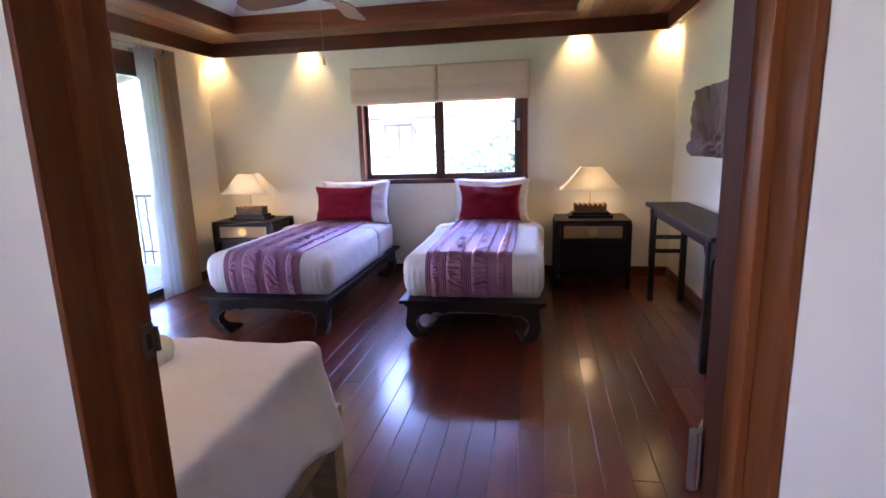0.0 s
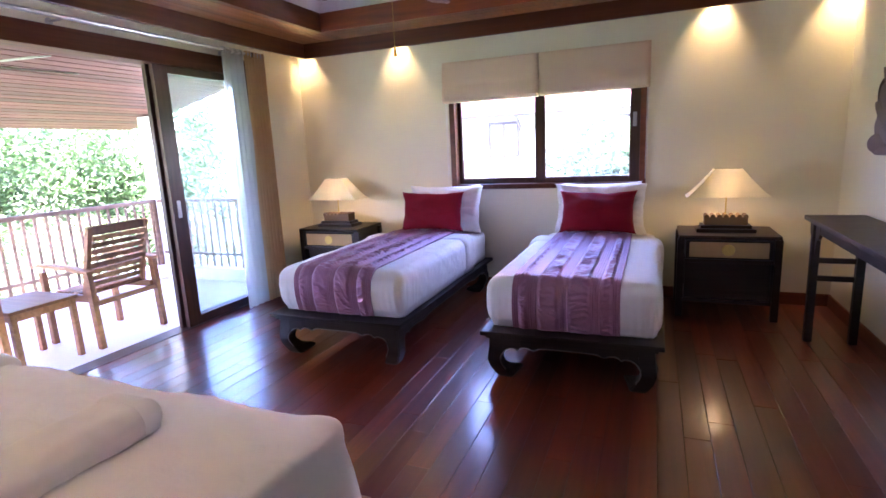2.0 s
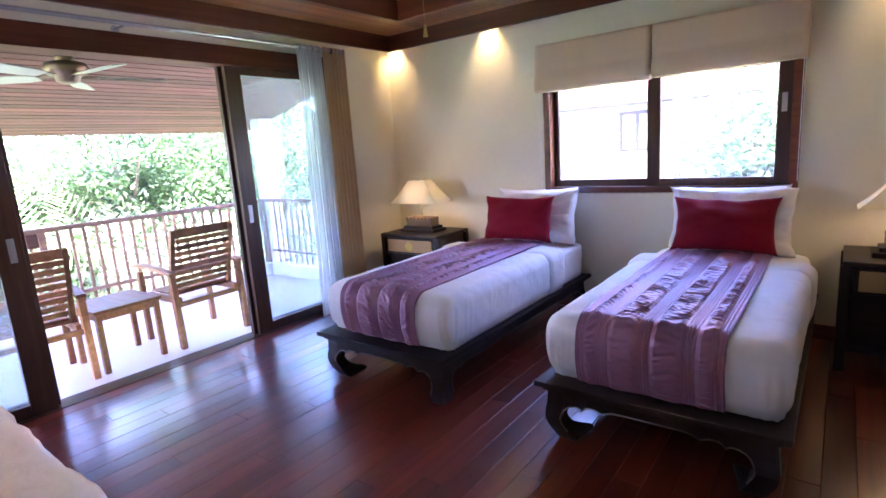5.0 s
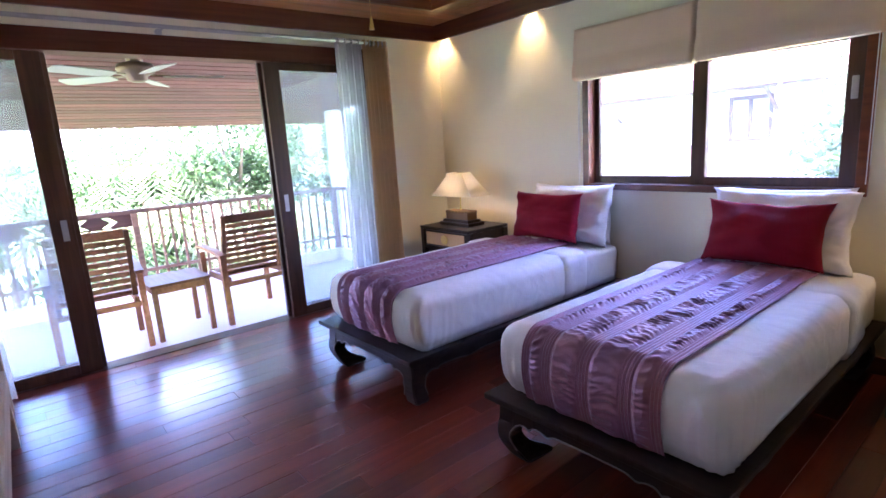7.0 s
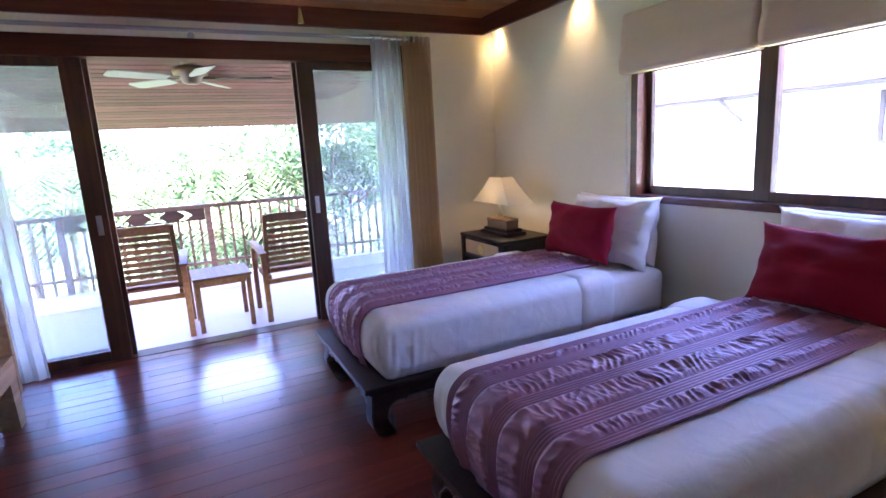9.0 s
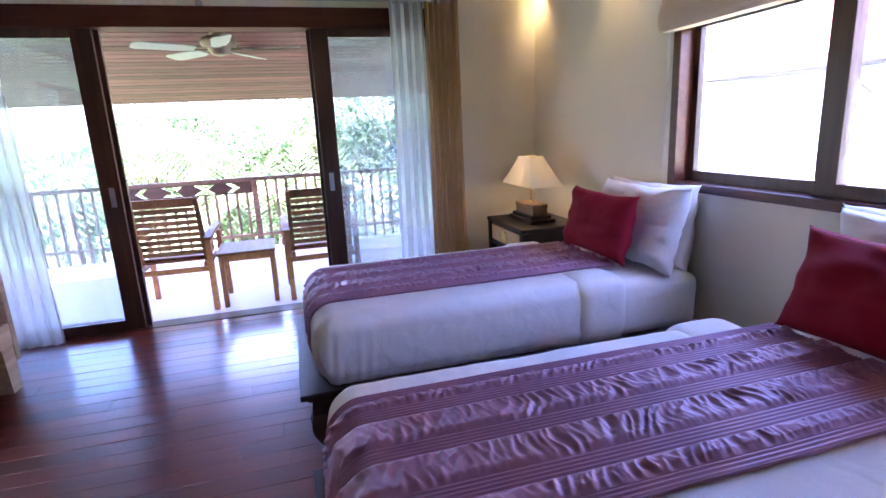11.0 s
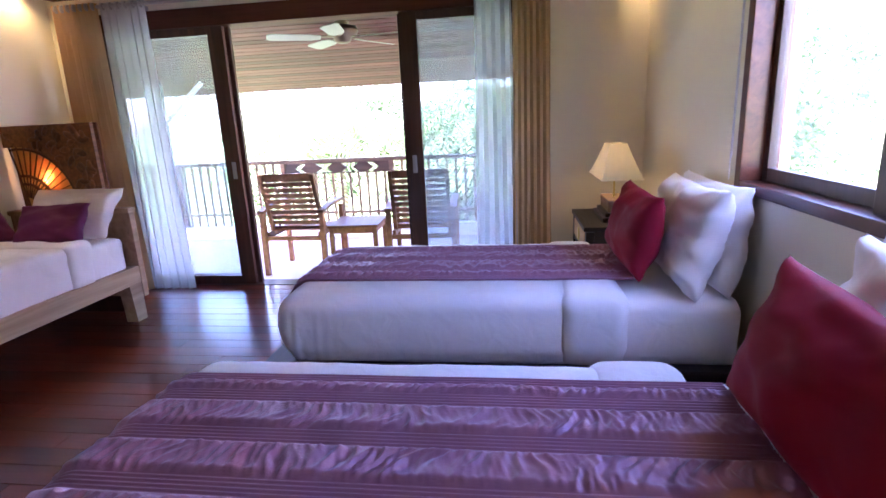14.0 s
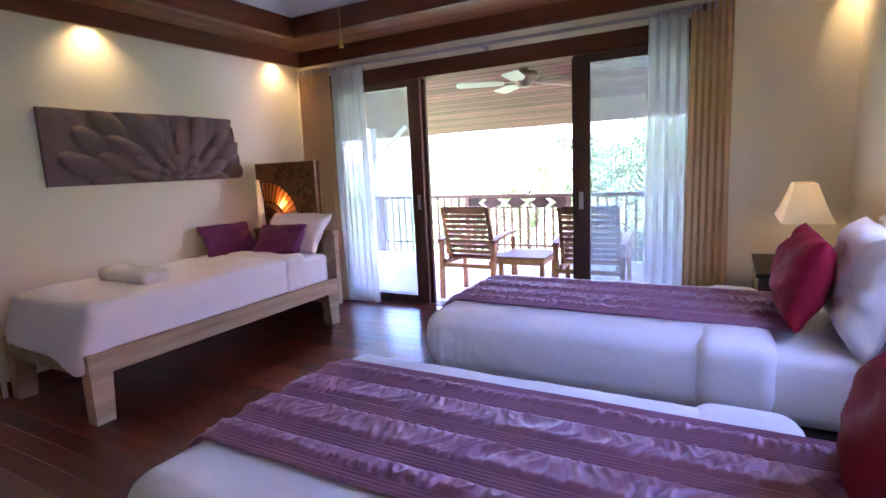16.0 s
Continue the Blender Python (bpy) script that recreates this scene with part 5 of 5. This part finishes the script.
def from_lists(name, verts, faces, mat, parent):
    me = bpy.data.meshes.new(name)
    me.from_pydata(verts, [], faces)
    me.materials.append(mat)
    ob = new(name, me)
    ob.parent = parent
    return ob


def broad_tree(x, y, h, r, seed, leaves=20000, leaf=0.125, mat=M_LEAFY, label="tall leafy tropical tree in the garden"):
    t = thing("tree", (x, y, GROUND), label, "tree", "garden trees")
    rng = random.Random(seed)
    bm = bmesh.new()
    tube(bm, (0, 0, 0), (0.1, 0, h * 0.55), 0.16, 0.10, 10)
    tips = []
    for k in range(9):
        a = 2 * math.pi * k / 9 + rng.uniform(-0.3, 0.3)
        p = Vector((0.1, 0, h * rng.uniform(0.35, 0.55)))
        q = p + Vector((math.cos(a) * r * rng.uniform(0.4, 0.75), math.sin(a) * r * rng.uniform(0.4, 0.75), h * rng.uniform(0.12, 0.36)))
        tube(bm, p, q, 0.06, 0.02, 7)
        tips.append(q)
    part("trunk", bm, M_BARK, t)
    verts, faces = [], []
    clumps = []
    for k in range(46):
        base = rng.choice(tips)
        clumps.append((base + Vector((rng.gauss(0, r * 0.30), rng.gauss(0, r * 0.30), rng.gauss(0, h * 0.10))), rng.uniform(0.3, 0.75)))
    for k in range(leaves):
        c, s = rng.choice(clumps)
        p = c + Vector((rng.gauss(0, s * 0.6), rng.gauss(0, s * 0.6), rng.gauss(0, s * 0.45)))
        d = Vector((rng.gauss(0, 1), rng.gauss(0, 1), rng.gauss(-0.3, 0.6))).normalized()
        side = d.cross(Vector((rng.gauss(0, 0.5), rng.gauss(0, 0.5), 1))).normalized()
        leaf_quad(verts, faces, p, d, side, leaf * rng.uniform(0.7, 1.4), leaf * 0.22)
    from_lists("crown", verts, faces, mat, t)


def palm(x, y, h, seed, fronds=15, ln=2.0):
    t = thing("palm_tree", (x, y, GROUND), "slender palm with arching fronds in the garden", "palm", "garden palms")
    rng = random.Random(seed)
    part("trunk", tube(bmesh.new(), (0, 0, 0), (0, 0, h), 0.12, 0.07, 10), M_BARK, t)
    verts, faces = [], []
    for k in range(fronds):
        a = 2 * math.pi * k / fronds + rng.uniform(-0.2, 0.2)
        out = Vector((math.cos(a), math.sin(a), 0))
        rise = rng.uniform(0.1, 1.0)
        prev = Vector((0, 0, h))
        for s in range(1, 25):
            f = s / 24
            p = Vector((0, 0, h)) + out * ln * f + Vector((0, 0, ln * (rise * f - (0.55 + rise * 0.7) * f * f)))
            d = (p - prev).normalized()
            side = d.cross(Vector((0, 0, 1))).normalized()
            for sg in (-1, 1):
                dl = (side * sg + d * 0.6 - Vector((0, 0, 0.35))).normalized()
                leaf_quad(verts, faces, p, dl, d, 0.55 * math.sin(math.pi * (0.12 + 0.85 * f)) + 0.1, 0.022)
            prev = p
    from_lists("crown", verts, faces, M_PALMLEAF, t)


for x, y, h, r, s in ((-11.0, 6.0, 6.4, 2.4, 1), (-12.5, 9.5, 6.8, 2.6, 2), (-12.5, 2.0, 5.3, 2.0, 3), (-14.0, -1.4, 6.0, 2.4, 4), (-16.0, 4.5, 5.2, 3.0, 6), (-10.6, 4.0, 6.0, 1.7, 7), (-9.8, 8.6, 5.6, 1.8, 8)):
    broad_tree(x, y, h, r, s)
for x, y, h, s in ((-8.8, 3.4, 3.6, 11), (-9.6, 0.6, 3.9, 12), (-8.4, 7.4, 3.4, 13), (-9.4, -2.4, 3.7, 14), (-8.0, 5.2, 2.7, 15), (-10.6, 4.2, 4.5, 16), (-10.0, 1.2, 4.5, 17), (-10.4, 2.5, 4.0, 18), (-11.0, -0.6, 4.6, 19)):
    palm(x, y, h, s)
broad_tree(-10.2, 5.3, 4.7, 1.1, 31, 5000, 0.16, M_BLOSSOM, "white-blossomed frangipani tree in the garden")
broad_tree(-0.30, 10.0, 5.7, 1.2, 21, 22000, 0.13)


# ---- neighbouring house seen through the window ----
hs = thing("house", (-1.0, 12.6, GROUND), "white rendered neighbouring house with dark eaves", "house")
part("wall", one_box(-7.0, 7.0, 0.0, 6.0, 0, 5.35), M_WHITEWASH, hs)
rf = bmesh.new()
extrude_profile(rf, [(-0.8, 5.25), (3.0, 7.4), (6.8, 5.25), (6.8, 5.40), (3.0, 7.58), (-0.8, 5.40)], 15.0, lambda u, v, q: (-7.5 + q, u, v))
part("roof", rf, M_ROOF, hs, "brown tiled roof")
part("eave_board", one_box(-7.5, 7.5, -0.86, -0.80, 5.22, 5.42), M_NBFRAME, hs, "purple-brown eave board")
part("fascia_strip", one_box(-7.5, 7.5, -0.80, -0.05, 5.20, 5.24), M_NBFRAME, hs, "shaded eave underside")
for x in (-1.6, 1.6, -4.6):
    part("brace", tube(bmesh.new(), (x, -0.02, 4.80), (x, -0.74, 5.22), 0.035, 0.035, 6), M_NBFRAME, hs, "slanted eave brace")
part("balcony_panel", one_box(-3.53, -2.84, -0.10, 0.0, 3.90, 4.27, bevel=0.01), M_ROOF, hs, "brown balcony panel")
for x in (-2.4, 0.2):
    w = part("window", box(box(box(box(one_box(x, x + 0.06, -0.05, 0.0, 4.3, 5.1), x + 0.66, x + 0.72, -0.05, 0.0, 4.3, 5.1), x + 0.06, x + 0.66, -0.05, 0, 5.03, 5.1), x + 0.06, x + 0.66, -0.05, 0, 4.3, 4.36),
                               x + 0.33, x + 0.39, -0.05, 0, 4.36, 5.03), M_NBFRAME, hs, "purple-brown window frame")
    part("pane", one_box(x + 0.06, x + 0.66, -0.02, -0.01, 4.36, 5.03), M_GLASS, w)

# ---- floor boards ----
floor = structure("floor", one_box(XL - 0.002, XR + 0.002, YF - WALL, YB + 0.002, -0.1, -0.006), M_GAP, "dark polished reddish hardwood plank floor", "floor")
rng = random.Random(11)
PW = 0.118
cols = int(round((XR - XL) / PW))
pw = (XR - XL) / cols
boards = {}
for c in range(cols):
    y = YF - WALL + 0.001
    first = True
    while y < YB - 0.01:
        ln = rng.choice((0.9, 1.2, 1.5, 1.8, 2.1)) * (rng.choice((0.4, 0.7, 1.0)) if first else 1.0)
        first = False
        y1 = min(y + ln, YB)
        if YB - y1 < 0.35:
            y1 = YB
        key = round(y1 - y, 2)
        if key not in boards:
            boards[key] = finish("plank", one_box(-pw / 2 + 0.0005, pw / 2 - 0.0005, -key / 2 + 0.0004, key / 2 - 0.0004, -0.006, 0.0, bevel=0.0022), M_FLOOR)
        o = new("plank", boards[key])
        o.parent, o.location = floor, (XL + pw * (c + 0.5), (y + y1) / 2, rng.uniform(-0.0006, 0.0006))
        y = y1
